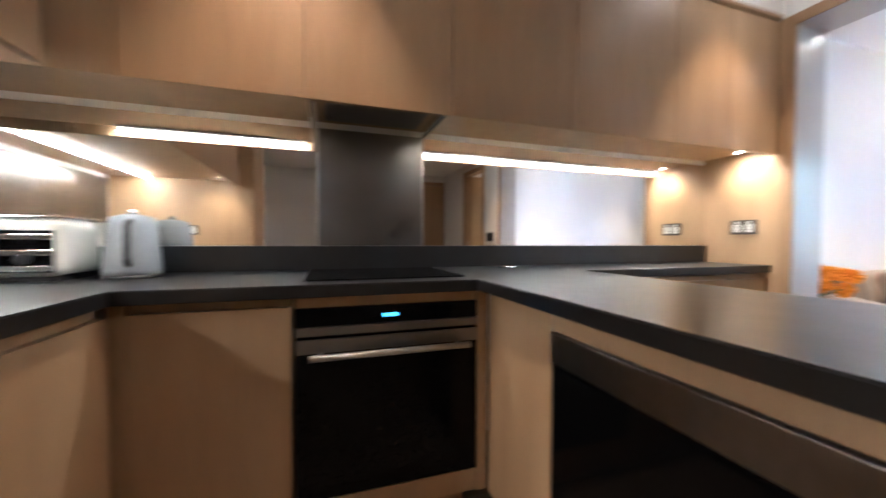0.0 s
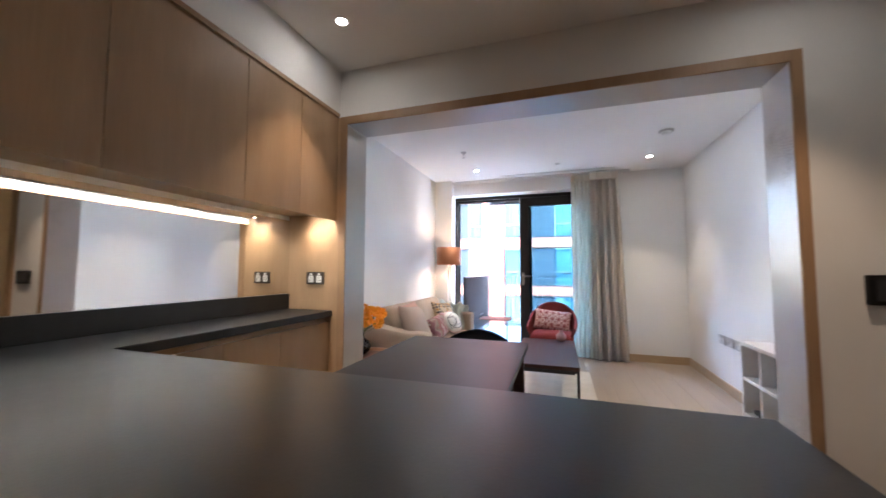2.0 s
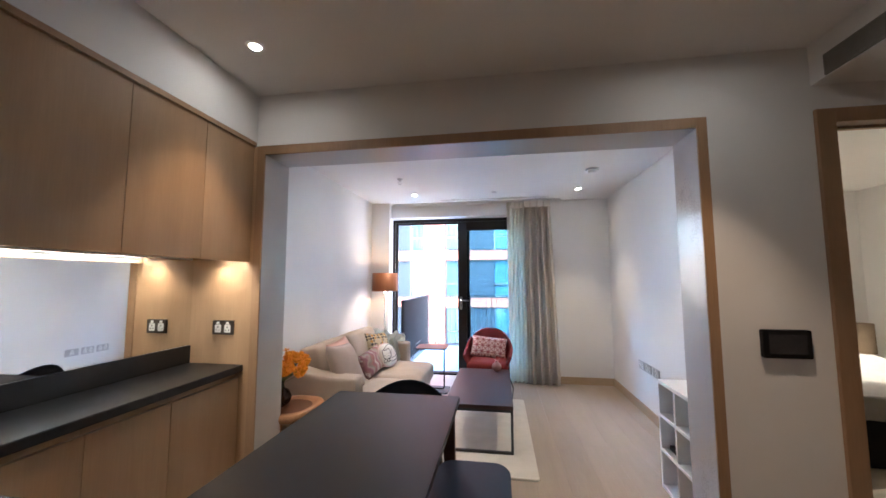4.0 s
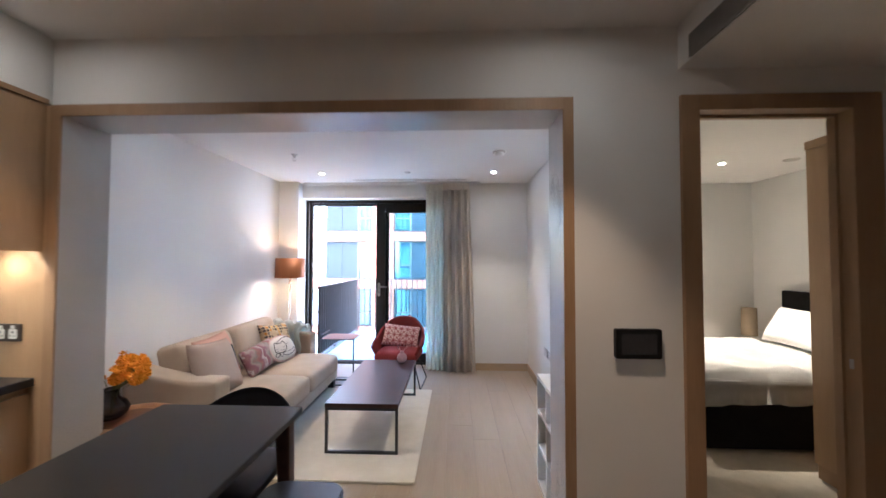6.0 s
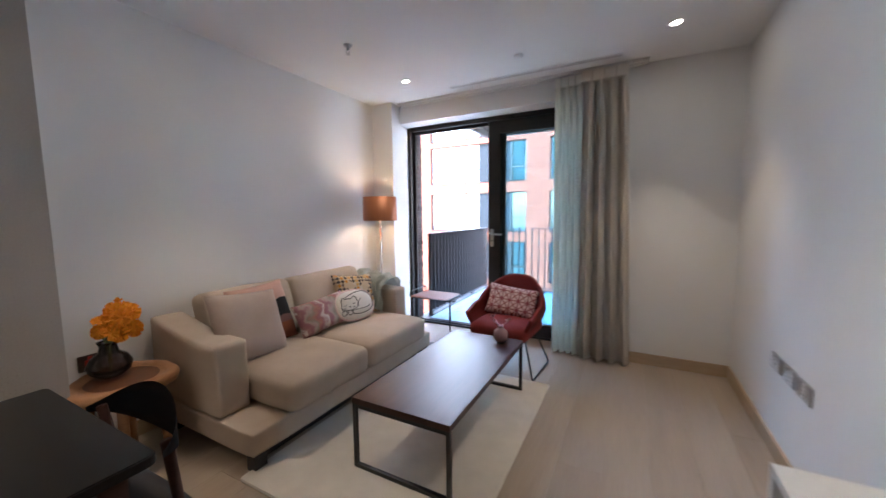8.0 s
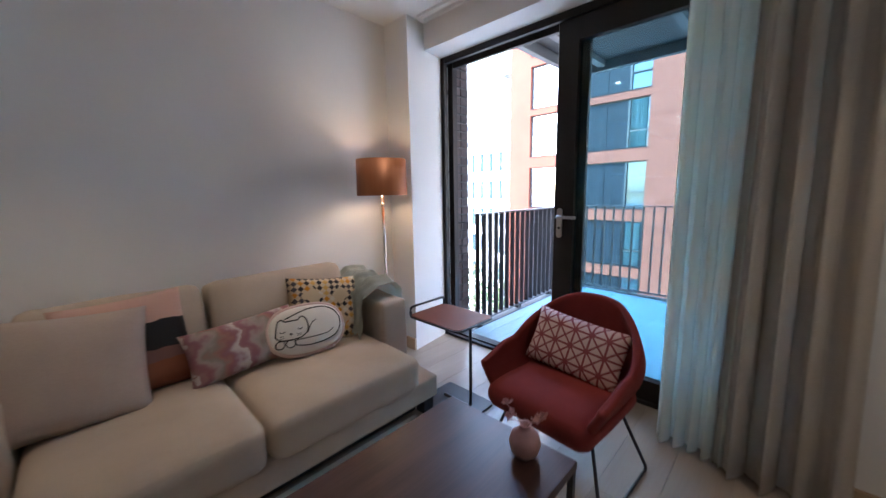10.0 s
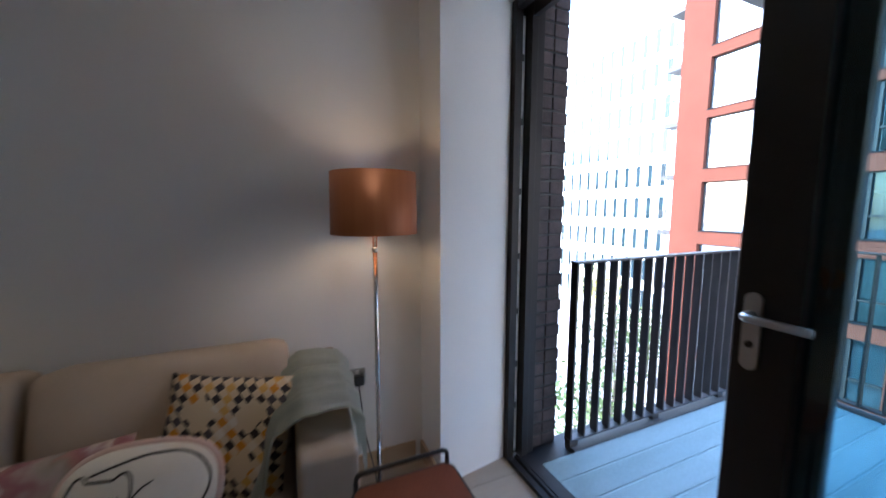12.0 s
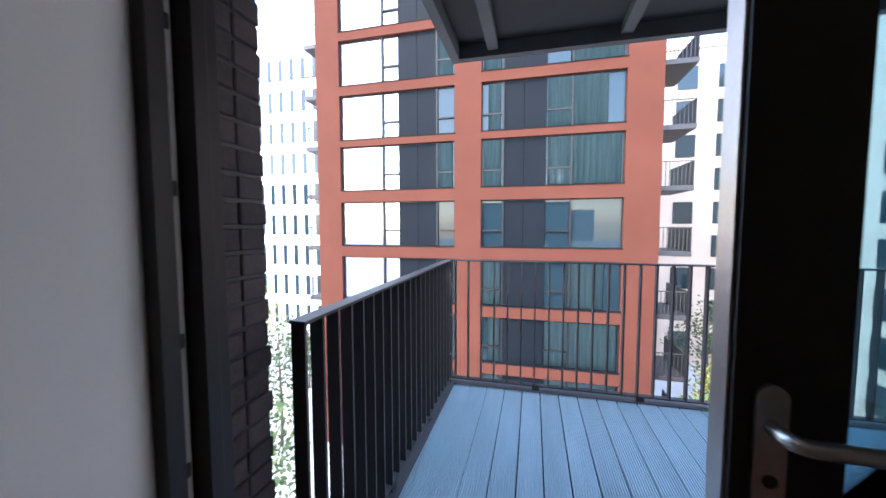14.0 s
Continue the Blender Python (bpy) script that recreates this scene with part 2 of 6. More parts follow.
structure("wall_bedroom_near", box((5.6, 6.42, 0.0, 0.10, 0, 2.8)), WALL, "white near bedroom wall", "wall")
structure("ceiling_kitchen", box((-0.2, 5.8, -4.6, 0.0, KCEIL, 2.85)), CEIL, "smooth white kitchen ceiling", "ceiling")
structure("ceiling_living", box((-0.1, 3.6, 0.237, 3.75, LCEIL, 2.84)), CEIL, "smooth white living room ceiling", "ceiling")
structure("ceiling_bedroom", box((3.6, 6.6, 0.101, 3.75, 2.52, 2.84)), CEIL, "smooth white bedroom ceiling", "ceiling")
structure("trim_hall_bulkhead", box((3.56, 5.6, -4.4, 0.0, 2.418, KCEIL)), CEIL, "lowered white ceiling over the hall", "ceiling")
structure("trim_kitchen_bulkhead", box((-0.012, 0.40, -4.4, 0.0, 2.285, KCEIL)), CEIL, "white bulkhead above the wall cabinets", "bulkhead")
structure("floor", box((-0.2, 6.6, -4.6, 3.40, -0.12, -0.006)), GAP, "pale oak plank floor", "floor")

structure("trim_portal_lining", box((0.43, PORT0, 0.0005, 0.243, 0, 2.272), (PORT1, 3.045, 0.0005, 0.243, 0, 2.272), (PORT0, PORT1, 0.0005, 0.243, PTOP, 2.272), (0.452, PORT0, -0.0125, 0.0004, 0, 2.25), (PORT1, 3.02, -0.0125, 0.0004, 0, 2.25), (PORT0, PORT1, -0.0125, 0.0004, PTOP, 2.25)),
                   LINING, "smooth grey-white lining of the wide opening", "door lining")
structure("trim_portal", box((0.42, PORT0, -0.024, -0.013, 0, 2.28), (PORT1, 3.05, -0.024, -0.013, 0, 2.28), (PORT0, PORT1, -0.024, -0.013, PTOP, 2.28), (0.42, 0.4515, -0.0128, -0.0002, 0, 2.28), (3.0205, 3.05, -0.0128, -0.0002, 0, 2.28), (0.452, 3.02, -0.0128, -0.0002, 2.2505, 2.28), bevel=0.0015), OAK_TRIM,
          "narrow oak trim round the wide opening", "trim")
structure("trim_door_frame", box((3.56, D0, -0.02, 0.105, 0, 2.285), (D1, 4.478, -0.02, 0.105, 0, 2.285), (D0, D1, -0.02, 0.105, DTOP, 2.285), bevel=0.003), OAK_TRIM,
          "oak frame of the bedroom doorway", "door frame")


def rounded_outline(x0, x1, y0, y1, r, steps=6):
    out = []
    for cx, cy, a in ((x1 - r, y1 - r, 0), (x0 + r, y1 - r, 90), (x0 + r, y0 + r, 180), (x1 - r, y0 + r, 270)):
        out += [(cx + r * math.cos(radians(a + 90 * i / steps)), cy + r * math.sin(radians(a + 90 * i / steps))) for i in range(steps + 1)]
    return out


# ---- window, balcony door ----
def balcony_door():
    w = thing("window_1", label="dark bronze sliding balcony door standing open", category="balcony door", kind="structure")
    b0, b1 = FACE, 3.47
    part("window_frame", box((0.299, WIN0 + 0.003, b0, 3.40, 0, WTOP), (0.285, 0.2985, 3.36, 3.47, 0, WTOP), (0.299, WIN0 + 0.028, 3.436, b1, 0, WTOP), bevel=0.0015), FRAME_DARK, w)
    part("window_frame", box((WIN1 - 0.06, WIN1 + 0.03, b0, b1, 0, WTOP)), FRAME_DARK, w)
    part("head_frame", box((WIN0 + 0.012, WIN1 - 0.06, b0, 3.395, WTOP - 0.05, WTOP), (WIN0 + 0.03, WIN1 - 0.06, 3.44, b1, WTOP - 0.075, WTOP), bevel=0.0015), FRAME_DARK, w)
    part("sill", box((WIN0 + 0.012, WIN1 - 0.06, b0, 3.392, 0, 0.022), (WIN0 + 0.012, WIN1 - 0.06, 3.402, 3.415, 0, 0.03), (WIN0 + 0.03, WIN1 - 0.06, 3.43, 3.50, 0, 0.022)), FRAME_DARK, w)
    # pale matt colour paints in the sky's reflection on the steel strip
    part("latch_strip", box((0.299, 0.316, 3.404, 3.430, 0.03, WTOP - 0.06)), mottled("sky_pale_steel", (0.66, 0.65, 0.63), (0.74, 0.73, 0.71), 6, rough=0.5, metal=0.0), w, "steel latch strip coloured pale for its sky reflection")
    for z in (0.30, 0.535, 0.825, 1.12, 1.452, 1.796, 2.1):
        part("latch_keep", box((0.3165, 0.321, 3.411, 3.423, z - 0.016, z + 0.016), bevel=0.001), BLACK_METAL, w)
    part("mullion", box((1.37, 1.50, 3.44, b1, 0.022, WTOP - 0.075)), FRAME_DARK, w)
    leaf = part("sliding_leaf", box((1.330, 1.46, 3.372, 3.432, 0.025, 2.30), (2.31, 2.42, 3.372, 3.432, 0.025, 2.30), (1.46, 2.31, 3.372, 3.432, 2.17, 2.30),
                                    (1.46, 2.31, 3.372, 3.432, 0.025, 0.15), bevel=0.002), FRAME_DARK, w)
    part("edge_strip", box((1.325, 1.3295, 3.380, 3.424, 0.03, 2.295)), SATIN, leaf)
    pane = part("pane", box((1.45, 2.32, 3.398, 3.406, 0.14, 2.18)), PANE, leaf, "blue-tinted glass pane")
    pane.visible_shadow = False
    pane = part("pane", box((1.50, WIN1 - 0.06, 3.452, 3.456, 0.025, WTOP - 0.078)), CLEAR_PANE, w, "fixed glass pane")
    pane.visible_shadow = False
    h = thing("door_handle", label="satin steel lever handle on a long backplate of the sliding door", category="door handle")
    part("backplate", prism(rounded_outline(-0.019, 0.019, -0.098, 0.098, 0.0185), 0, 0.009, 0.001), SATIN, h, smooth=False).matrix_basis = pose(1.372, 3.371, 1.062, 90, 0, 0)
    part("lever", tube(rounded_path([(1.372, 3.366, 1.105), (1.372, 3.318, 1.105), (1.50, 3.318, 1.103)], 0.02, 5), 0.0105, 12), SATIN, h, smooth=True)
    part("lock_cylinder", tube([(1.372, 3.363, 1.03), (1.372, 3.359, 1.03)], 0.009, 14), BLACK_METAL, h)


balcony_door()


# ---- kitchen ----
CT = 0.90


def kitchen():
    ct = thing("worktop", label="black leathered granite worktop running into a peninsula", category="worktop")
    outline = [(-0.01, -4.2), (2.0, -4.2), (2.0, -3.0), (0.59, -3.0), (0.59, -1.95), (2.29, -1.95), (2.29, -1.31), (0.38, -1.31), (0.38, -0.002), (-0.01, -0.002)]
    part("slab", prism(outline, CT - 0.040, CT, 0.003), GRANITE, ct)
    part("upstand", box((-0.01, 0.008, -4.18, -0.002, CT + 0.001, 1.01), bevel=0.0015), GRANITE, ct)
    part("upstand", box((0.009, 2.0, -4.1985, -4.181, CT + 0.001, 1.01), bevel=0.0015), GRANITE, ct)
    disc = thing("pop_up_socket", label="round steel pop-up socket set in the worktop", category="socket")
    part("cap", lathe([(0, 0.012), (0.036, 0.012), (0.042, 0.008), (0.044, 0.0), (0, 0)], x=0.12, y=-1.58), CHROME, disc, smooth=True).location.z = CT + 0.001
    m = thing("mirror_splashback", label="mirror splashback above the black upstand", category="mirror")
    for y0, y1 in ((-4.18, -2.499), (-1.991, -0.002)):
        part("pane", box((-0.0115, -0.003, y0, y1, 1.012, 1.548)), MIRROR, m)
    s = thing("steel_splashback", label="brushed steel splashback panel behind the hob", category="splashback")
    part("panel", box((-0.0115, 0.004, -2.488, -2.002, 1.012, 1.55), bevel=0.0015), STEEL, s)
    # added satin strips imitate the bright highlights down both sides
    for y in (-2.4952, -2.0012):
        part("edge_trim", box((-0.0115, 0.0065, y, y + 0.0062, 1.012, 1.55)), SATIN, s)
    part("panel", box((-0.002, 2.0, -4.2095, -4.2012, 1.012, 1.548)), STEEL, s)
    hob = thing("hob", label="black glass hob set flush in the worktop", category="hob")
    part("glass", prism(rounded_outline(0.05, 0.50, -2.53, -1.965, 0.012), CT + 0.001, CT + 0.006, 0.001), BLACK_GLASS, hob)
    # wall cabinets
    ZB, ZT, XF = 1.55, 2.278, 0.40
    spans = ((-3.62, -3.06), (-3.06, -2.53), (-2.53, -1.98), (-1.98, -1.39), (-1.39, -0.80), (-0.80, -0.40), (-0.40, -0.022), (-4.2, -3.62))
    for i, (y0, y1) in enumerate(spans):
        c = thing("wall_cabinet", label="pale oak veneer wall cabinet with a handleless door", category="cabinet", group="wall cabinets")
        bottom = 1.60 if i == 2 else 1.58
        part("body", box((-0.011, XF - 0.022, y0 + 0.001, y1 - 0.001, bottom, ZT - 0.005)), OAK, c)
        part("door", box((XF - 0.02, XF, y0 + 0.0015, y1 - 0.0015, ZB - 0.018, ZT), bevel=0.0012), OAK, c)
    end = thing("end_panel_unit", label="pale oak end panel between kitchen run and opening", category="panel")
    part("upper_panel", box((-0.011, 0.418, -0.0205, -0.0005, CT + 0.001, ZT)), OAK, end)
    part("lower_panel", box((0.30, 0.418, -0.0205, -0.0005, 0.0, CT - 0.041)), OAK, end)
    part("edge_strip", box((0.3805, 0.418, -0.0205, -0.0005, CT - 0.0405, CT + 0.0005)), OAK, end)
    rail = thing("cabinet_top_rail", label="narrow oak rail above the wall cabinets", category="trim")
    part("rail", box((XF - 0.02, 0.412, -4.2, -0.022, ZT + 0.002, ZT + 0.028)), OAK_TRIM, rail)
    hood = thing("extractor_hood", label="slim steel extractor set under the wall cabinet", category="extractor hood")
    part("tray", box((0.0, 0.37, -2.515, -1.995, 1.578, 1.598), bevel=0.003), OAK, hood)
    part("filter", box((0.06, 0.31, -2.46, -2.05, 1.569, 1.5775), bevel=0.002), STEEL, hood)
    for y in (-2.505, -2.005):
        part("side_flange", box((0.0, 0.372, y - 0.012, y + 0.012, 1.540, 1.577), bevel=0.002), CHROME, hood)
    # run of wall cabinets over the short leg
    for x0, x1 in ((0.42, 1.0), (1.0, 1.58), (1.58, 2.0)):
        c = thing("wall_cabinet", label="pale oak veneer wall cabinet with a handleless door", category="cabinet", group="wall cabinets")
        part("body", box((x0 + 0.001, x1 - 0.001, -4.2, -3.242, 1.58, ZT - 0.005)), OAK, c)
        part("door", box((x0 + 0.0015, x1 - 0.0015, -3.24, -3.22, ZB - 0.018, ZT), bevel=0.0012), OAK, c)
    # under-cabinet light
    for y0, y1 in ((-3.40, -2.56), (-1.95, -0.05)):
        strip = thing("led_strip", label="warm white light strip under the wall cabinets", category="light strip")
        part("channel", box((0.345, 0.378, y0, y1, 1.568, 1.5795)), SATIN, strip)
        part("lip", box((0.3705, 0.373, y0, y1, 1.556, 1.5675), (0.350, 0.3525, y0, y1, 1.556, 1.5675)), SATIN, strip)
        part("diffuser", box((0.354, 0.369, y0 + 0.002, y1 - 0.002, 1.560, 1.5675), bevel=0.002), LED, strip)
    puck = thing("cabinet_downlight", label="small round lamp under the end wall cabinet", category="downlight")
    part("ring", lathe([(0.014, 0.0), (0.02, -0.003), (0.02, 0.006), (0.0, 0.006)], 20), CHROME, puck, smooth=True)
    part("diffuser", lathe([(0, 0.001), (0.0138, 0.001), (0.0138, 0.004), (0, 0.004)], 20), SPOT_GLOW, puck)
    puck.matrix_basis = pose(0.25, -0.10, 1.573)
    lamp_spot("cabinet_spot_lamp", 0.25, -0.10, 1.565, 0.09, (1.0, 0.76, 0.48), 120, 0.9, 0.012)
    strip = thing("led_strip", label="warm white light strip under the wall cabinets", category="light strip")
    part("channel", box((0.43, 1.96, -3.916, -3.884, 1.568, 1.5795)), SATIN, strip)
    part("diffuser", box((0.432, 1.958, -3.911, -3.889, 1.560, 1.5675), bevel=0.002), LED, strip)
    tall = thing("tall_cabinet", label="full-height pale oak cabinet at the end of the worktop", category="cabinet")
    part("body", box((2.002, 2.60, -4.2, -3.122, 0.10, 2.278)), OAK, tall)
    part("door", box((2.004, 2.598, -3.12, -3.10, 0.11, 2.275), bevel=0.0012), OAK, tall)
    part("plinth", box((2.01, 2.59, -4.2, -3.16, 0, 0.098)), OAK_TRIM, tall)
    copy_thing(puck, pose(1.84, -3.36, 1.573))
    lamp_spot("cabinet_spot_lamp", 1.84, -3.36, 1.565, 0.09, (1.0, 0.76, 0.48), 120, 0.9, 0.012)

    # base units along the wall
    def base_unit(x0, x1, y0, y1, face, label="pale oak base cabinet with a handleless door"):
        c = thing("base_cabinet", label=label, category="cabinet", group="base cabinets")
        if face == "x":
            part("body", box((x0, x1 - 0.022, y0 + 0.001, y1 - 0.001, 0.1, CT - 0.05)), OAK, c)
            part("door", box((x1 - 0.02, x1, y0 + 0.0015, y1 - 0.0015, 0.11, 0.825), bevel=0.0012), OAK, c)
            part("plinth", box((x0, x1 - 0.06, y0, y1, 0, 0.098)), OAK_TRIM, c)
        else:
            s = 1 if face == "y" else -1
            front, back = (y1, y0) if s > 0 else (y0, y1)
            ya, yb = sorted((back, front - s * 0.022))
            part("body", box((x0 + 0.001, x1 - 0.001, ya, yb, 0.1, CT - 0.05)), OAK, c)
            ya, yb = sorted((front - s * 0.02, front))
            part("door", box((x0 + 0.0015, x1 - 0.0015, ya, yb, 0.11, 0.825), bevel=0.0012), OAK, c)
            ya, yb = sorted((back, front - s * 0.06))
            part("plinth", box((x0, x1, ya, yb, 0, 0.098)), OAK_TRIM, c)

    base_unit(0, 0.53, -2.99, -2.565, "x")
    base_unit(0, 0.36, -1.25, -0.85, "x")
    base_unit(0, 0.36, -0.85, -0.48, "x")
    base_unit(0, 0.36, -0.48, -0.022, "x")
    for x0, x1 in ((0.55, 1.0), (1.0, 1.5), (1.5, 1.98)):
        base_unit(x0, x1, -3.58, -3.02, "y")
    for x0, x1 in ((1.58, 2.28),):
        base_unit(x0, x1, -1.885, -1.336, "-y")
    fill = thing("filler_panel", label="pale oak filler panel at the inner corner", category="panel")
    part("panel", box((0.545, 0.93, -1.885, -1.865, 0.1, 0.85)), OAK, fill)
    part("plinth", box((0.545, 0.93, -1.85, -1.835, 0, 0.098)), OAK_TRIM, fill)
    back = thing("peninsula_back_panel", label="pale oak panel on the back of the peninsula", category="panel")
    part("panel", box((0.39, 2.27, -1.334, -1.322, 0, 0.858)), OAK, back)
    # oven
    ov = thing("oven", label="built-in black glass oven with a steel handle", category="oven")
    part("body", box((0.02, 0.505, -2.555, -1.930, 0.12, 0.816)), BLACK_METAL, ov)
    part("control_panel", box((0.506, 0.53, -2.555, -1.930, 0.757, 0.816), bevel=0.001), BLACK_GLASS, ov)
    part("display", box((0.5305, 0.5315, -2.275, -2.225, 0.778, 0.789)), glow("display_blue", (0.12, 0.55, 1.0), 0.02), ov, "glowing pale blue display")
    part("trim_strip", box((0.506, 0.534, -2.555, -1.930, 0.727, 0.755), bevel=0.001), STEEL, ov)
    door = part("oven_door", box((0.506, 0.532, -2.555, -1.930, 0.19, 0.723), bevel=0.002), BLACK_GLASS, ov)
    part("top_rail", box((0.5325, 0.540, -2.555, -1.930, 0.672, 0.717), bevel=0.001), STEEL, door)
    part("handle", tube([(0.575, -2.51, 0.668), (0.575, -1.975, 0.668)], 0.011, 12), SATIN, door, smooth=True)
    for y in (-2.48, -2.01):
        part("handle_post", tube([(0.538, y, 0.668), (0.575, y, 0.668)], 0.007, 8), SATIN, door)
    part("bottom_panel", box((0.506, 0.53, -2.555, -1.930, 0.105, 0.186), bevel=0.001), OAK, ov)
    part("plinth", box((0.02, 0.47, -2.56, -1.96, 0, 0.10)), OAK_TRIM, ov)
    corner = thing("filler_panel", label="narrow oak filler panel beside the oven", category="panel")
    part("panel", box((0.505, 0.53, -1.926, -1.886, 0.1, 0.85)), OAK, corner)
    over = thing("filler_panel", label="narrow oak rail between oven and worktop", category="panel")
    part("rail", box((0.50, 0.522, -2.555, -1.93, 0.818, 0.858)), OAK, over)
    corner = thing("filler_panel", label="pale oak corner filler panel", category="panel")
    part("panel", box((0.40, 0.53, -3.035, -2.9905, 0.1, 0.85)), OAK, corner)
    # appliance in the peninsula
    wc = thing("wine_cooler", label="built-in cooler with black glass door and steel strip", category="cooler")
    part("body", box((0.935, 1.575, -1.86, -1.3, 0.10, 0.845)), BLACK_METAL, wc)
    part("header", box((0.935, 1.575, -1.885, -1.862, 0.797, 0.845)), OAK, wc)
    part("steel_strip", box((0.937, 1.573, -1.895, -1.862, 0.715, 0.793), bevel=0.002), STEEL, wc)
    part("glass_door", box((0.937, 1.573, -1.888, -1.862, 0.12, 0.712), bevel=0.002), BLACK_GLASS, wc)
    part("plinth", box((0.935, 1.575, -1.84, -1.83, 0, 0.098)), OAK_TRIM, wc)


kitchen()


def double_socket(x, y, z, face="-y", plate=BRONZE_PLATE, rocker=WHITE_PLASTIC, label="dark bronze double socket with white inserts", w=0.148, h=0.088, gangs=2):
    s = thing("wall_socket", label=label, category="socket", group="wall sockets")
    part("plate", prism(rounded_outline(-w / 2, w / 2, -h / 2, h / 2, 0.005, 3), 0, 0.007, 0.001), plate, s)
    for g in range(gangs):
        cx = (g - (gangs - 1) / 2) * 0.066
        part("insert", prism(rounded_outline(cx - 0.021, cx + 0.021, -0.03, 0.018, 0.006, 3), 0.0072, 0.0095), rocker, s)
        part("switch", box((cx - 0.009, cx + 0.009, 0.02, 0.036, 0.0072, 0.012), bevel=0.001), rocker, s)
        part("pins", box((cx - 0.003, cx + 0.003, -0.002, 0.008, 0.0096, 0.0101), (cx - 0.014, cx - 0.007, -0.018, -0.013, 0.0096, 0.0101), (cx + 0.007, cx + 0.014, -0.018, -0.013, 0.0096, 0.0101)),
             BLACK_METAL, s)
    rz = {"-y": 0, "x": 90, "-x": -90}[face]
    s.matrix_basis = pose(x, y, z, 90, 0, rz)
    return s


double_socket(0.237, -0.0215, 1.125)
double_socket(1.999, -3.62, 1.125, "-x")
for i, yy in enumerate((1.80, 1.98, 2.16)):
    double_socket(3.449, yy, 0.50, "-x", SATIN, WHITE_PLASTIC, "satin steel socket plate low on the white wall", gangs=2 if i else 1)
double_socket(0.101, 0.43, 0.53, "x", BRONZE_PLATE, mottled("red_plastic", (0.42, 0.035, 0.02), (0.48, 0.05, 0.03), 9, rough=0.4), "dark socket plate with a red insert", 0.10, 0.088, 1)
double_socket(0.101, 2.575, 0.52, "x", SATIN, WHITE_PLASTIC, "satin steel socket with a plug behind the lamp")
plug = thing("plug", label="black plug of the floor lamp in the wall socket", category="plug")
part("body", box((0.112, 0.150, 2.59, 2.635, 0.49, 0.54), bevel=0.006), BLACK_METAL, plug)
part("cable", tube(rounded_path([(0.135, 2.61, 0.49), (0.135, 2.64, 0.2), (0.16, 2.68, 0.012), (0.33, 2.66, 0.010)], 0.06), 0.0035, 6), BLACK_METAL, plug)


# ---- ceiling fittings ----
def downlight(x, y, z, watts, colour, angle=70):
    d = thing("ceiling_downlight", x, y, z, label="small round recessed ceiling downlight, switched on", category="downlight", group="ceiling downlights")
    part("ring", lathe([(0.027, -0.001), (0.030, -0.005), (0.043, -0.004), (0.045, 0.0)], 24), WHITE_PLASTIC, d, smooth=True)
    part("lens", lathe([(0, -0.002), (0.027, -0.002), (0.027, -0.0005), (0, -0.0005)], 24), SPOT_GLOW, d)
    lamp_spot("downlight_lamp", x, y, z - 0.012, watts, colour, angle, 0.6, 0.03)


KW, LW = 0.58, 0.74
for x, y in ((0.715, -0.465), (2.94, -0.50), (0.74, -2.58), (2.94, -2.75)):
    downlight(x, y, KCEIL, KW * (1.0 if x < 1 else 1.2 if y > -1 else 0.6), (1.0, 0.66, 0.39))
for x, y in ((0.845, 2.518), (2.93, 2.518), (0.825, 0.95), (2.905, 0.93)):
    downlight(x, y, LCEIL, LW, (1.0, 0.75, 0.50))
downlight(5.31, 2.136, 2.52, 5.2, (1.0, 0.80, 0.56))
downlight(4.15, 2.45, 2.52, 2.8, (1.0, 0.80, 0.56))


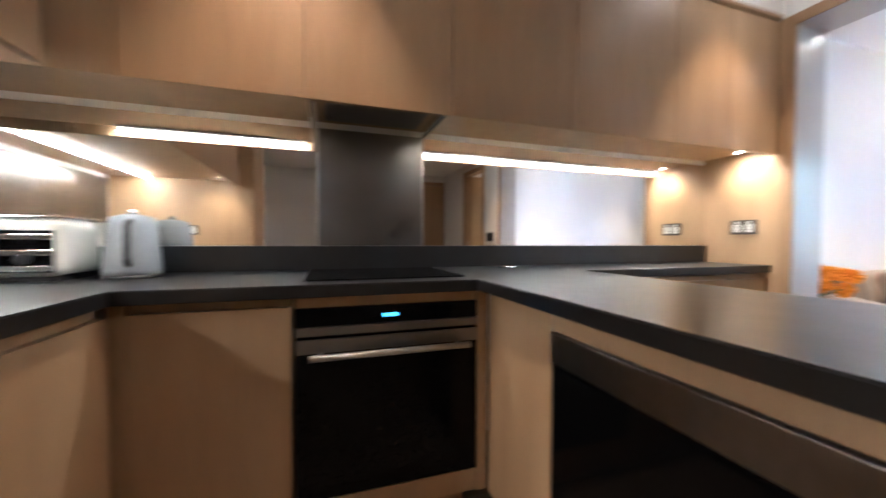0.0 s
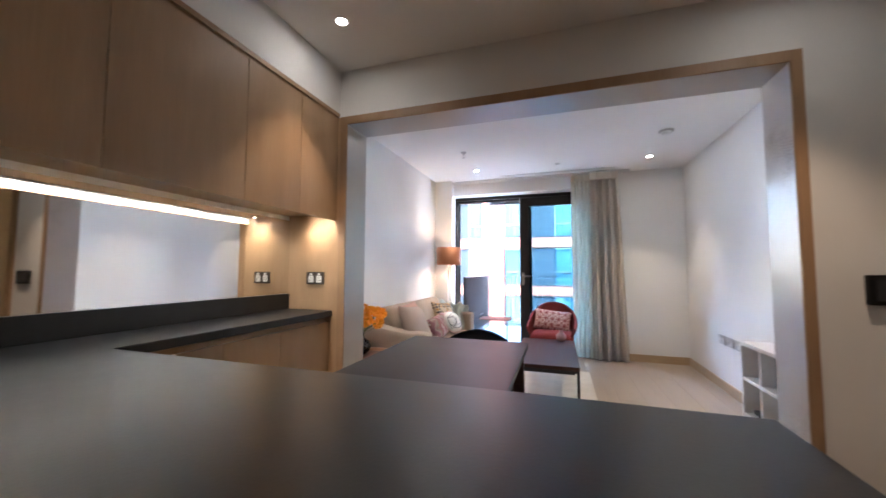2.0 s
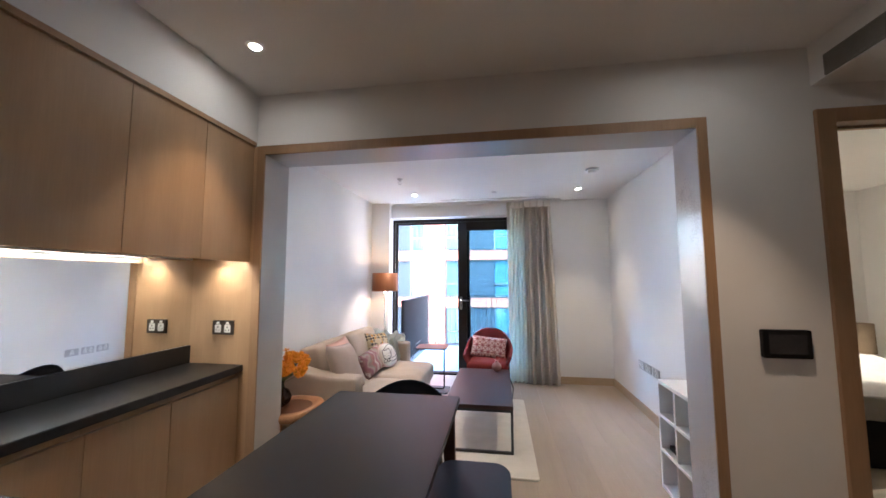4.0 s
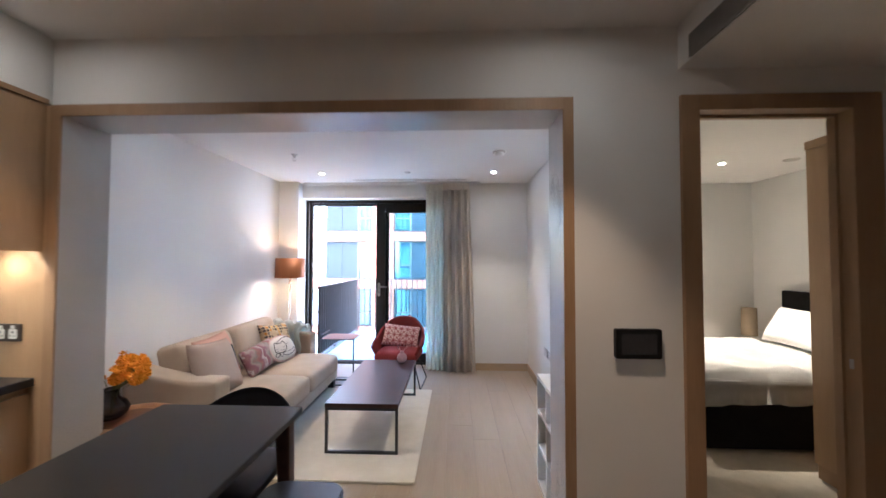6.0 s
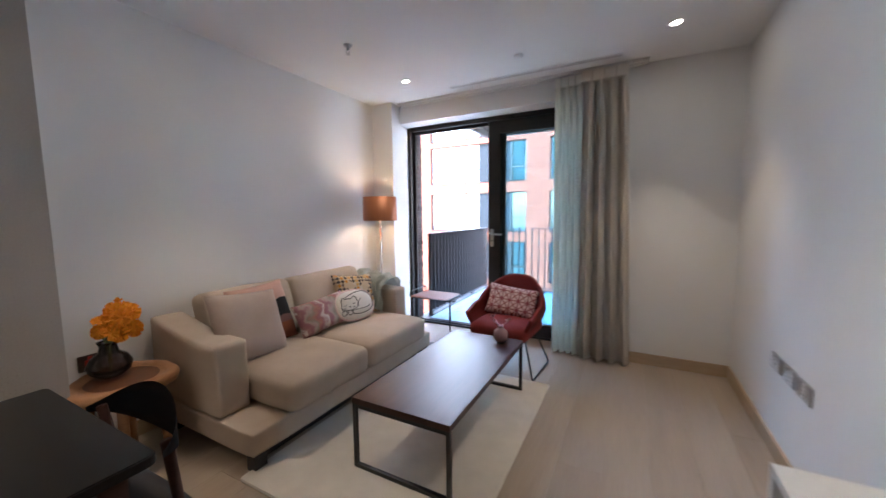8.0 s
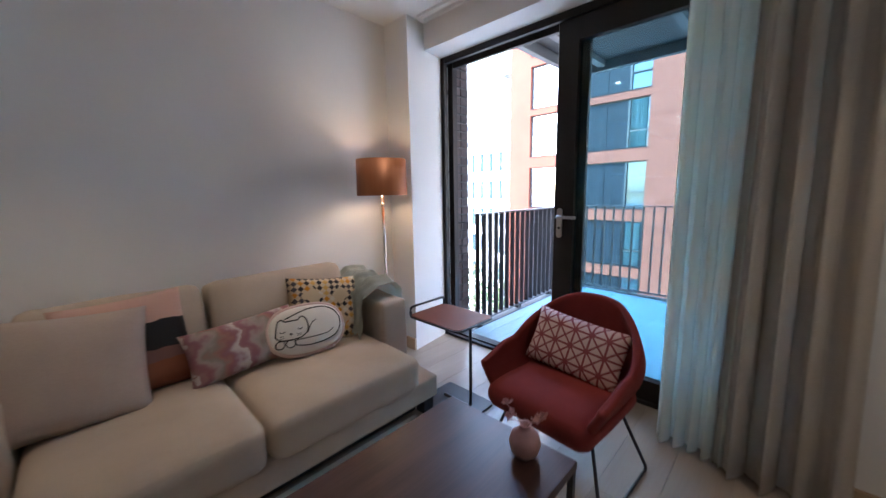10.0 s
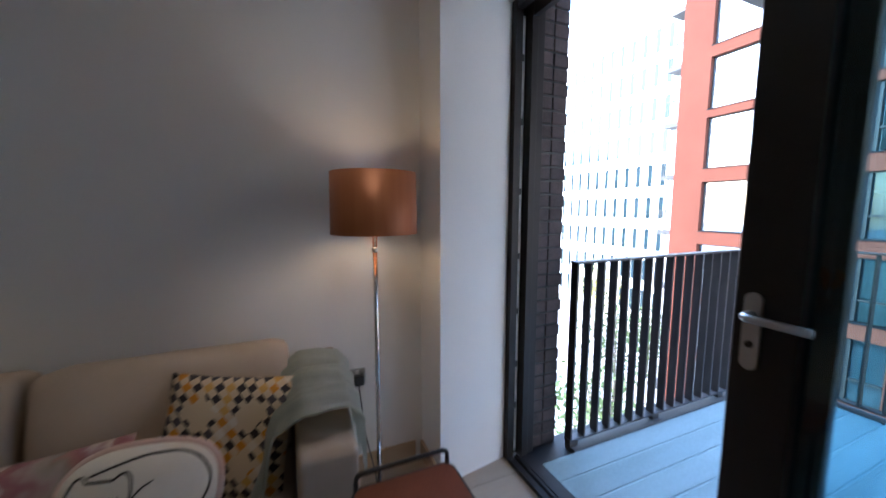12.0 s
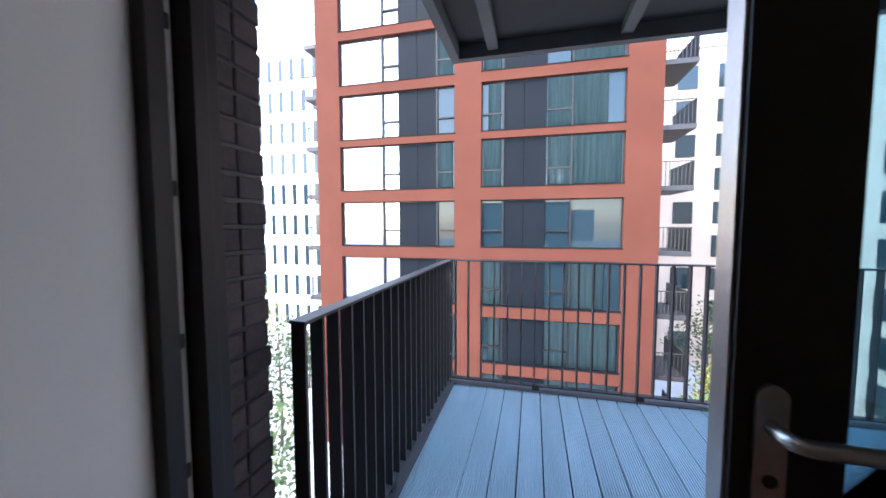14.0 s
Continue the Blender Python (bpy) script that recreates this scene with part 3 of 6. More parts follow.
def ceiling_things():
    d = thing("smoke_detector", 2.90, 1.70, LCEIL, label="round white smoke detector on the ceiling", category="smoke detector")
    # grey base colour stands in for shading round the white cap
    part("base", lathe([(0.066, 0.0), (0.066, -0.012), (0.05, -0.014), (0, -0.014)], 32), LINING, d, smooth=True)
    part("cap", lathe([(0.046, -0.0145), (0.044, -0.034), (0.03, -0.042), (0, -0.043)], 32), WHITE_PLASTIC, d, smooth=True)
    d = thing("ceiling_sensor", 1.90, 2.50, LCEIL, label="small round white sensor on the ceiling", category="sensor")
    part("cap", lathe([(0.035, 0.0), (0.035, -0.008), (0.02, -0.016), (0, -0.017)], 24), WHITE_PLASTIC, d, smooth=True)
    d = thing("sprinkler", 0.87, 1.73, LCEIL, label="small steel fire sprinkler hanging from the ceiling", category="sprinkler")
    part("rose", lathe([(0.033, 0.0), (0.03, -0.008), (0.012, -0.012), (0.01, -0.03)], 20), SATIN, d, smooth=True)
    for s in (-1, 1):
        part("yoke_arm", tube([(0.008 * s, 0, -0.03), (0.017 * s, 0, -0.045), (0.005 * s, 0, -0.062)], 0.003, 6), SATIN, d)
    part("deflector", lathe([(0.016, -0.0625), (0.017, -0.0645), (0, -0.065)], 16), SATIN, d)
    g = thing("air_slot", label="white linear air slot in the ceiling by the window", category="air vent")
    part("frame", box((1.12, 2.62, 2.845, 2.90, LCEIL - 0.004, LCEIL + 0.001)), WHITE_PLASTIC, g)
    part("slot", box((1.13, 2.61, 2.86, 2.868, LCEIL - 0.0055, LCEIL - 0.0042), (1.13, 2.61, 2.877, 2.885, LCEIL - 0.0055, LCEIL - 0.0042)), LINING, g)
    g = thing("air_grille", label="grey linear air grille along the hall bulkhead", category="air vent")
    part("backing", box((3.556, 3.5595, -1.6, -0.10, 2.422, 2.522)), BLACK_METAL, g)
    part("frame", box((3.546, 3.5555, -1.6, -0.10, 2.420, 2.427), (3.546, 3.5555, -1.6, -0.10, 2.517, 2.524), (3.546, 3.5555, -0.107, -0.10, 2.427, 2.517)), GRILLE, g)
    for k in range(9):
        part("slat", box((3.547, 3.5555, -1.6, -0.108, 2.4305 + k * 0.0097, 2.4355 + k * 0.0097)), GRILLE, g)


ceiling_things()

FRAME_BLACK = mottled("black_bezel", (0.005, 0.005, 0.0055), (0.009, 0.009, 0.0095), 5, rough=0.5, spec=0.25, bump=0.05)
p = thing("wall_touch_panel", label="dark framed touch screen on the white wall", category="control panel")
part("bezel", prism(rounded_outline(-0.107, 0.107, -0.069, 0.069, 0.008, 4), 0, 0.026, 0.002), FRAME_BLACK, p)
part("screen", box((-0.082, 0.082, -0.048, 0.048, 0.0264, 0.0300)), mottled("dark_screen", (0.035, 0.035, 0.038), (0.045, 0.045, 0.049), 3, rough=0.25, bump=0), p)
p.matrix_basis = pose(3.342, -0.001, 1.10, 90, 0, 0)


def bedroom():
    DUVET = mottled("white_duvet", (0.74, 0.72, 0.68), (0.80, 0.78, 0.75), 4, rough=0.85, bump=0.2, fine=25)
    CARPET = mottled("cream_carpet", (0.50, 0.44, 0.34), (0.60, 0.54, 0.44), 10, rough=0.95, bump=0.6, fine=240)
    HEAD = mottled("dark_fabric", (0.006, 0.0055, 0.006), (0.013, 0.012, 0.012), 8, rough=0.95, spec=0.2, bump=0.3, fine=200)
    c = structure("floor_bedroom_carpet", box((3.62, 6.42, 0.085, 3.147, -0.005, 0.006)), CARPET, "cream bedroom carpet", "carpet")
    bed = thing("bed", label="double bed with white duvet and dark upholstered base", category="bed")
    part("base", box((4.40, 6.30, 1.15, 2.57, 0.03, 0.37), bevel=0.012), HEAD, bed)
    part("headboard", box((6.305, 6.40, 1.10, 2.62, 0.0, 1.14), bevel=0.02), HEAD, bed)
    part("mattress", box((4.42, 6.29, 1.17, 2.55, 0.372, 0.56), bevel=0.04, segments=3), DUVET, bed)
    bm = bmesh.new()
    nx, ny = 36, 30
    grid = []
    for i in range(nx + 1):
        row = []
        for j in range(ny + 1):
            u, v = i / nx, j / ny
            x, y = 4.36 + u * 1.5, 1.11 + v * 1.5
            d = min(v, 1 - v, u)
            drop = max(0, 1 - d / 0.10) ** 2
            z = 0.615 - 0.24 * drop + 0.035 * noise.noise((x * 3, y * 3, 2)) + 0.016 * noise.noise((x * 11, y * 11, 5))
            row.append(bm.verts.new((x, y, z)))
        grid.append(row)
    for i in range(nx):
        for j in range(ny):
            bm.faces.new((grid[i][j], grid[i + 1][j], grid[i + 1][j + 1], grid[i][j + 1]))
    bmesh.ops.solidify(bm, geom=bm.faces[:], thickness=0.03)
    part("duvet", bm, DUVET, bed, smooth=True)
    for y in (1.52, 2.20):
        pl = thing("bed_pillow", label="plump white bed pillow against the dark headboard", category="pillow", group="bed pillows")
        part("case", pillow_mesh(0.64, 0.44, 0.18, wrinkle=0.02, seed=y), DUVET, pl, smooth=True)
        pl.matrix_basis = pose(6.10, y, 0.775, 58, 0, -90)
    v = thing("ceiling_vent", 5.9, 2.0, 2.52, label="round white air valve on the bedroom ceiling", category="air vent")
    part("valve", lathe([(0.07, 0.0), (0.068, -0.006), (0.05, -0.010), (0.045, -0.004), (0.02, -0.014), (0, -0.014)], 28), LINING, v, smooth=True)
    t = thing("bedside_table", label="small pale bedside table", category="table")
    part("top", box((6.0, 6.40, 2.70, 3.08, 0.43, 0.46), bevel=0.003), OAK, t)
    part("body", box((6.02, 6.40, 2.72, 3.06, 0.02, 0.429), bevel=0.002), OAK, t)
    la = thing("bedside_lamp", label="small bedside lamp with a taupe drum shade", category="lamp")
    SHADE = mottled("taupe_shade", (0.22, 0.165, 0.105), (0.27, 0.205, 0.135), 12, rough=0.9, bump=0.2, fine=200)
    part("foot", lathe([(0, 0.461), (0.06, 0.461), (0.06, 0.475), (0.012, 0.49), (0.012, 0.60), (0, 0.60)], 20, 6.14, 2.88), SATIN, la, smooth=True)
    part("shade", lathe([(0.082, 0.56), (0.078, 0.90), (0.074, 0.90), (0.078, 0.56), (0.082, 0.56)], 28, 6.14, 2.88), SHADE, la, smooth=True)
    dl = thing("door_1", label="oak lined bedroom doorway with a satin strike plate", category="doorway", kind="structure")
    part("strike_plate", box((4.3438, 4.3448, 0.012, 0.030, 0.985, 1.03)), SATIN, dl)
    part("door_stop", box((4.331, 4.3445, 0.05, 0.075, 0, 2.209), (3.6455, 3.659, 0.05, 0.075, 0, 2.209), (3.6595, 4.3305, 0.05, 0.075, 2.196, 2.2095)), OAK_TRIM, dl)
    wr = thing("wardrobe", label="tall pale oak wardrobe against the bedroom wall", category="wardrobe")
    part("side_panel", box((4.96, 4.982, 0.102, 0.86, 0.10, 2.27), bevel=0.001), OAK, wr)
    part("side_panel", box((6.38, 6.402, 0.102, 0.86, 0.10, 2.27), bevel=0.001), OAK, wr)
    part("back_panel", box((4.983, 6.379, 0.102, 0.113, 0.10, 2.27)), OAK, wr)
    part("top_rail", box((4.955, 6.405, 0.102, 0.865, 2.272, 2.33), bevel=0.002), OAK, wr)
    part("plinth", box((4.965, 6.40, 0.12, 0.84, 0.0065, 0.098)), OAK_TRIM, wr)
    for k in range(3):
        part("door", box((4.985 + k * 0.466, 5.445 + k * 0.466, 0.842, 0.862, 0.11, 2.265), bevel=0.0012), OAK, wr)


def pillow_mesh(w, h, d, n=16, wrinkle=0.008, seed=0.0):
    """A stuffed cushion: flat in the middle, thin at its seams, its corners drawn out."""
    bm = bmesh.new()
    for side in (1, -1):
        grid = []
        for i in range(n + 1):
            row = []
            for j in range(n + 1):
                u, v = 2 * i / n - 1, 2 * j / n - 1
                pinch = 1 - 0.06 * (1 - u * u) * abs(v) ** 3 - 0.0
                pinch2 = 1 - 0.06 * (1 - v * v) * abs(u) ** 3
                t = max(0, (1 - u ** 4) * (1 - v ** 4)) ** 0.55
                x, y = u * w / 2 * pinch2, v * h / 2 * pinch
                z = side * d / 2 * t + wrinkle * t * noise.noise((x * 7 + seed, y * 7, side * 3.0 + seed))
                row.append(bm.verts.new((x, y, z)))
            grid.append(row)
        for i in range(n):
            for j in range(n):
                q = (grid[i][j], grid[i + 1][j], grid[i + 1][j + 1], grid[i][j + 1])
                bm.faces.new(q if side > 0 else q[::-1])
    bmesh.ops.remove_doubles(bm, verts=bm.verts[:], dist=0.0005)
    return bm


bedroom()


def hall_door():
    d = thing("door_2", label="closed pale oak door in the hall", category="door", kind="structure")
    part("leaf", box((5.575, 5.598, -0.82, -0.08, 0.01, 2.20), bevel=0.002), OAK, d)
    part("frame", box((5.57, 5.599, -0.90, -0.825, 0, 2.28), (5.57, 5.599, -0.075, -0.022, 0, 2.28), (5.57, 5.599, -0.825, -0.075, 2.205, 2.28)), OAK_TRIM, d)


hall_door()


def counter_things():
    CREAM = mottled("cream_enamel", (0.58, 0.57, 0.53), (0.64, 0.63, 0.59), 5, rough=0.35, bump=0.02)
    GREYE = mottled("grey_enamel", (0.24, 0.26, 0.28), (0.30, 0.32, 0.34), 5, rough=0.35, bump=0.02)
    t = thing("toaster", label="cream and chrome toaster on the black worktop", category="toaster")
    part("body", soft_box(0.06, 0.28, -3.56, -3.26, CT + 0.016, CT + 0.205, 0.03, n=6), CREAM, t, smooth=True)
    part("front_panel", box((0.281, 0.286, -3.54, -3.28, CT + 0.03, CT + 0.165), bevel=0.002), BLACK_GLASS, t)
    for z in (0.035, 0.085, 0.135):
        part("chrome_bar", box((0.2865, 0.291, -3.535, -3.285, CT + z, CT + z + 0.018), bevel=0.002), CHROME, t)
    part("top_trim", box((0.07, 0.27, -3.55, -3.27, CT + 0.2052, CT + 0.211), bevel=0.002), CHROME, t)
    for y in (-3.47, -3.35):
        part("dial", lathe([(0, 0.016), (0.016, 0.016), (0.018, 0), (0, 0)], 16), BLACK_METAL, t).matrix_basis = pose(0.287, y, CT + 0.075, 0, 90, 0)
    for x in (0.11, 0.19):
        part("slot", box((x, x + 0.03, -3.52, -3.30, CT + 0.2113, CT + 0.2125)), BLACK_METAL, t)
    part("foot", box((0.08, 0.26, -3.54, -3.28, CT + 0.0005, CT + 0.0155)), BLACK_METAL, t)
    k = thing("kettle", label="grey jug kettle standing beside the toaster", category="kettle")
    part("jug", lathe([(0, 0.012), (0.082, 0.012), (0.085, 0.03), (0.07, 0.19), (0.062, 0.215), (0.03, 0.225), (0, 0.226)], 28, 0.17, -3.12), GREYE, k, smooth=True)
    part("base", lathe([(0, 0.0), (0.088, 0.0), (0.086, 0.0115), (0, 0.0115)], 28, 0.17, -3.12), BLACK_METAL, k, smooth=True)
    part("handle", tube(rounded_path([(0.235, -3.10, 0.20), (0.285, -3.09, 0.19), (0.285, -3.09, 0.06), (0.25, -3.10, 0.05)], 0.03), 0.011, 8), BLACK_METAL, k, smooth=True)
    part("lid_knob", lathe([(0, 0.245), (0.012, 0.243), (0.014, 0.2265), (0, 0.2265)], 14, 0.17, -3.12), CHROME, k, smooth=True)
    for o in k.children:
        o.location.z += CT + 0.0006




# ---- living room ----
SOFA_FABRIC = mottled("beige_linen", (0.455, 0.372, 0.29), (0.54, 0.448, 0.358), 5, rough=0.92, bump=0.5, fine=330, rough_var=0.04)
CUSHION_BEIGE = mottled("taupe_velvet", (0.40, 0.315, 0.265), (0.48, 0.385, 0.33), 5, rough=0.85, bump=0.25, fine=200)
WALNUT = mottled("walnut", (0.044, 0.020, 0.016), (0.078, 0.037, 0.030), 2.0, (8, 0.8, 8), 0.36, spec=0.34, bump=0.08, fine=8, fine_stretch=(24, 1, 24))
LEATHER = mottled("tan_leather_top", (0.17, 0.052, 0.028), (0.23, 0.078, 0.044), 6, rough=0.5, spec=0.16, bump=0.1, fine=150)
RUG = mottled("cream_wool", (0.66, 0.62, 0.54), (0.76, 0.72, 0.64), 8, rough=0.97, bump=0.8, fine=260)
RED = mottled("red_wool", (0.17, 0.018, 0.015), (0.25, 0.03, 0.024), 6, rough=0.95, bump=0.5, fine=300, rough_var=0.03)
TABLE_TOP = mottled("charcoal_laminate", (0.014, 0.014, 0.0155), (0.023, 0.023, 0.025), 3, rough=0.40, spec=0.24, bump=0.05, fine=160)
CHAIR_DARK = mottled("charcoal_leather", (0.014, 0.016, 0.022), (0.026, 0.029, 0.038), 7, rough=0.5, spec=0.35, bump=0.4, fine=260)
THROW = mottled("sage_knit", (0.50, 0.53, 0.47), (0.60, 0.63, 0.57), 9, rough=0.96, bump=0.9, fine=60, fine_stretch=(1, 6, 1))


def soft_box(x0, x1, y0, y1, z0, z1, r=0.04, puff=0.0, n=10, seed=0.0):
    """A stuffed block with rounded edges and a slight crown on top."""
    bm = box((x0, x1, y0, y1, z0, z1))
    bmesh.ops.subdivide_edges(bm, edges=bm.edges[:], cuts=n, use_grid_fill=True)
    cx, cy, cz = (x0 + x1) / 2, (y0 + y1) / 2, (z0 + z1) / 2
    hx, hy, hz = (x1 - x0) / 2, (y1 - y0) / 2, (z1 - z0) / 2
    for v in bm.verts:
        d = Vector((v.co.x - cx, v.co.y - cy, v.co.z - cz))
        inner = Vector((max(-hx + r, min(hx - r, d.x)), max(-hy + r, min(hy - r, d.y)), max(-hz + r, min(hz - r, d.z))))
        off = d - inner
        if off.length > 1e-6:
            off = off.normalized() * r
        q = inner + off
        crown = puff * (1 - (q.x / hx) ** 2) * (1 - (q.y / hy) ** 2)
        q.z += crown * (1 if q.z > 0 else -0.2)
        q += 0.005 * noise.noise_vector(Vector((q.x * 6 + seed, q.y * 6, q.z * 6)))
        v.co = Vector((cx, cy, cz)) + q
    return bm


def sofa():
    s = thing("sofa", label="beige linen two-seat sofa with deep seat cushions", category="sofa")
    part("base", soft_box(0.16, 1.08, 0.70, 2.50, 0.09, 0.235, 0.025, n=8), SOFA_FABRIC, s, smooth=True)
    part("back_frame", soft_box(0.13, 0.32, 0.72, 2.48, 0.2355, 0.66, 0.04, n=8), SOFA_FABRIC, s, smooth=True)
    for y0, y1 in ((0.70, 0.885), (2.315, 2.50)):
        bm = soft_box(0.14, 0.81, y0, y1, 0.2352, 0.635, 0.020, n=14)
        for v in bm.verts:                      # arms sweep up towards the back
            if v.co.z > 0.4:
                v.co.z += 0.085 * max(0, (0.62 - v.co.x) / 0.48) ** 1.3
        part("arm", bm, SOFA_FABRIC, s, smooth=True)
    for i, (y0, y1) in enumerate(((0.89, 1.537), (1.543, 2.31))):
        bm = soft_box(0.33, 1.155, y0, y1, 0.2365, 0.43, 0.055, 0.02, 12, i * 5.0)
        part("seat_cushion", bm, SOFA_FABRIC, s, smooth=True)
        bm = soft_box(-0.10, 0.10, y0 + 0.01, y1 - 0.01, 0.0, 0.42, 0.05, 0.0, 12, i * 7.0)
        for v in bm.verts:
            v.co.x += 0.03 * (1 - ((v.co.z - 0.2) / 0.22) ** 2) * (1 if v.co.x > 0 else 0.2)
        back = part("back_cushion", bm, SOFA_FABRIC, s, smooth=True)
        back.matrix_basis = pose(0.37, 0, 0.42, 0, -13, 0)
    # added black block stands in for the shadowed gap between the feet
    part("plinth", box((0.20, 0.975, 0.80, 2.40, 0.0, 0.0895)), BLACK_METAL, s)
    for x in (0.22, 1.02):
        for y in (0.76, 2.44):
            part("foot", box((x - 0.035, x + 0.035, y - 0.035, y + 0.035, 0.0, 0.089), bevel=0.004), BLACK_METAL, s)


sofa()
counter_things()


def pattern_material(name, build):
    m, n, l, b = base_material(name, 0.92)
    tc = n.new("ShaderNodeTexCoord")
    sep = n.new("ShaderNodeSeparateXYZ")
    l.new(tc.outputs["Object"], sep.inputs[0])

    def op(kind, a, c=None):
        q = n.new("ShaderNodeMath")
        q.operation = kind
        for k, v in enumerate((a, c)):
            if v is None:
                continue
            if isinstance(v, (int, float)):
                q.inputs[k].default_value = v
            else:
                l.new(v, q.inputs[k])
        return q.outputs[0]

    def ramp(value, stops, interpolation="CONSTANT"):
        r = n.new("ShaderNodeValToRGB")
        r.color_ramp.interpolation = interpolation
        e = r.color_ramp.elements
        while len(e) < len(stops):
            e.new(0.5)
        for k, (p, c) in enumerate(stops):
            e[k].position, e[k].color = p, (*c, 1)
        l.new(value, r.inputs[0])
        return r.outputs[0]

    def mix(fac, c1, c2):
        q = n.new("ShaderNodeMix")
        q.data_type = "RGBA"
        l.new(fac, q.inputs[0])
        for k, c in ((6, c1), (7, c2)):
            if isinstance(c, tuple):
                q.inputs[k].default_value = (*c, 1)
            else:
                l.new(c, q.inputs[k])
        return q.outputs[2]

    def noisy(scale):
        t = n.new("ShaderNodeTexNoise")
        t.inputs["Scale"].default_value = scale
        l.new(tc.outputs["Object"], t.inputs["Vector"])
        return t.outputs["Fac"]

    l.new(build(sep.outputs[0], sep.outputs[1], op, ramp, mix, noisy), b.inputs["Base Color"])
    bp = n.new("ShaderNodeBump")
    bp.inputs["Strength"].default_value, bp.inputs["Distance"].default_value = 0.4, 0.002
    l.new(noisy(300), bp.inputs["Height"])
    l.new(bp.outputs[0], b.inputs["Normal"])
    return m


def chevron(x, y, op, ramp, mix, noisy):
    zig = op("ABSOLUTE", op("SUBTRACT", op("FRACT", op("MULTIPLY", y, 7.5)), 0.5))
    val = op("FRACT", op("ADD", op("MULTIPLY", x, 4.6), op("MULTIPLY", zig, 0.42)))
    val = op("FRACT", op("ADD", val, op("MULTIPLY", op("SUBTRACT", noisy(15), 0.5), 0.75)))
    return ramp(val, [(0, (0.36, 0.22, 0.21)), (0.18, (0.22, 0.045, 0.10)), (0.34, (0.46, 0.38, 0.34)), (0.5, (0.20, 0.19, 0.17)), (0.62, (0.40, 0.20, 0.16)),
                      (0.78, (0.20, 0.05, 0.10)), (0.9, (0.55, 0.47, 0.45))], "B_SPLINE")


def diamonds(x, y, op, ramp, mix, noisy):
    a = op("FLOOR", op("MULTIPLY", op("ADD", x, y), 29))
    b = op("FLOOR", op("MULTIPLY", op("SUBTRACT", x, y), 29))
    cell = op("FRACT", op("MULTIPLY", op("SINE", op("ADD", op("MULTIPLY", a, 12.9), op("MULTIPLY", b, 78.2))), 4371.5))
    check = op("MODULO", op("ABSOLUTE", op("ADD", a, op("MULTIPLY", b, 1))), 2)
    dark = ramp(cell, [(0, (0.035, 0.03, 0.035)), (0.38, (0.58, 0.25, 0.025)), (0.58, (0.08, 0.07, 0.08)), (0.72, (0.60, 0.36, 0.10)), (0.88, (0.66, 0.60, 0.50))])
    tri = [op("ABSOLUTE", op("SUBTRACT", op("FRACT", op("MULTIPLY", c, 6.5)), 0.5)) for c in (x, y)]
    patch = op("GREATER_THAN", op("ADD", op("ADD", tri[0], tri[1]), op("MULTIPLY", op("SUBTRACT", noisy(14), 0.5), 0.5)), 0.34)
    return mix(op("MULTIPLY", check, patch), (0.62, 0.50, 0.34), dark)


def blocks(x, y, op, ramp, mix, noisy):
    v = op("ADD", op("MULTIPLY", y, 2.0), op("ADD", 0.5, op("MULTIPLY", op("SUBTRACT", noisy(6), 0.5), 0.16)))
    return ramp(v, [(0, (0.25, 0.085, 0.045)), (0.33, (0.20, 0.10, 0.09)), (0.42, (0.014, 0.014, 0.018)), (0.66, (0.58, 0.36, 0.29))])


def triangles(x, y, op, ramp, mix, noisy):
    s = 13.0
    f = [op("ABSOLUTE", op("SUBTRACT", op("FRACT", op("ADD", op("MULTIPLY", c, s), 0.5)), 0.5))
         for c in (x, y, op("ADD", op("MULTIPLY", x, 1.0), y), op("SUBTRACT", x, y))]
    near = op("MINIMUM", op("MINIMUM", f[0], f[1]), op("MULTIPLY", op("MINIMUM", f[2], f[3]), 0.8))
    return mix(op("GREATER_THAN", near, 0.062), (0.30, 0.075, 0.085), (0.72, 0.53, 0.50))


def scatter_cushion(name, label, material, w, h, d, m, seed):
    c = thing(name, label=label, category="cushion", group="sofa cushions")
    part("cover", pillow_mesh(w, h, d, seed=seed), material, c, smooth=True)
    c.matrix_basis = m
    return c


# cushions: local x runs along the sofa, local y up, local z out of the sofa
def leaning(x, y, z, lean, turn=0, roll=0):
    return pose(x, y, z, 90 - lean, 0, 90 + turn) @ pose(0, 0, 0, 0, 0, roll)


scatter_cushion("square_cushion", "large plain taupe cushion leaning on the sofa", CUSHION_BEIGE, 0.47, 0.45, 0.15, leaning(0.585, 1.045, 0.632, 24, 3, -6), 1.0)
scatter_cushion("block_cushion", "cushion in pink, black and rust colour blocks", pattern_material("colour_blocks", blocks), 0.44, 0.44, 0.13, leaning(0.475, 1.225, 0.64, 20, 2, 2), 2.0)
scatter_cushion("chevron_cushion", "long cushion in a plum and pink zigzag weave", pattern_material("zigzag_weave", chevron), 0.50, 0.255, 0.11, leaning(0.615, 1.635, 0.563, 26, -4, 5), 3.0)
scatter_cushion("diamond_cushion", "cushion with ochre and black diamond pattern", pattern_material("diamond_print", diamonds), 0.42, 0.40, 0.13, leaning(0.53, 2.10, 0.60, 24, -12, -6), 4.0)


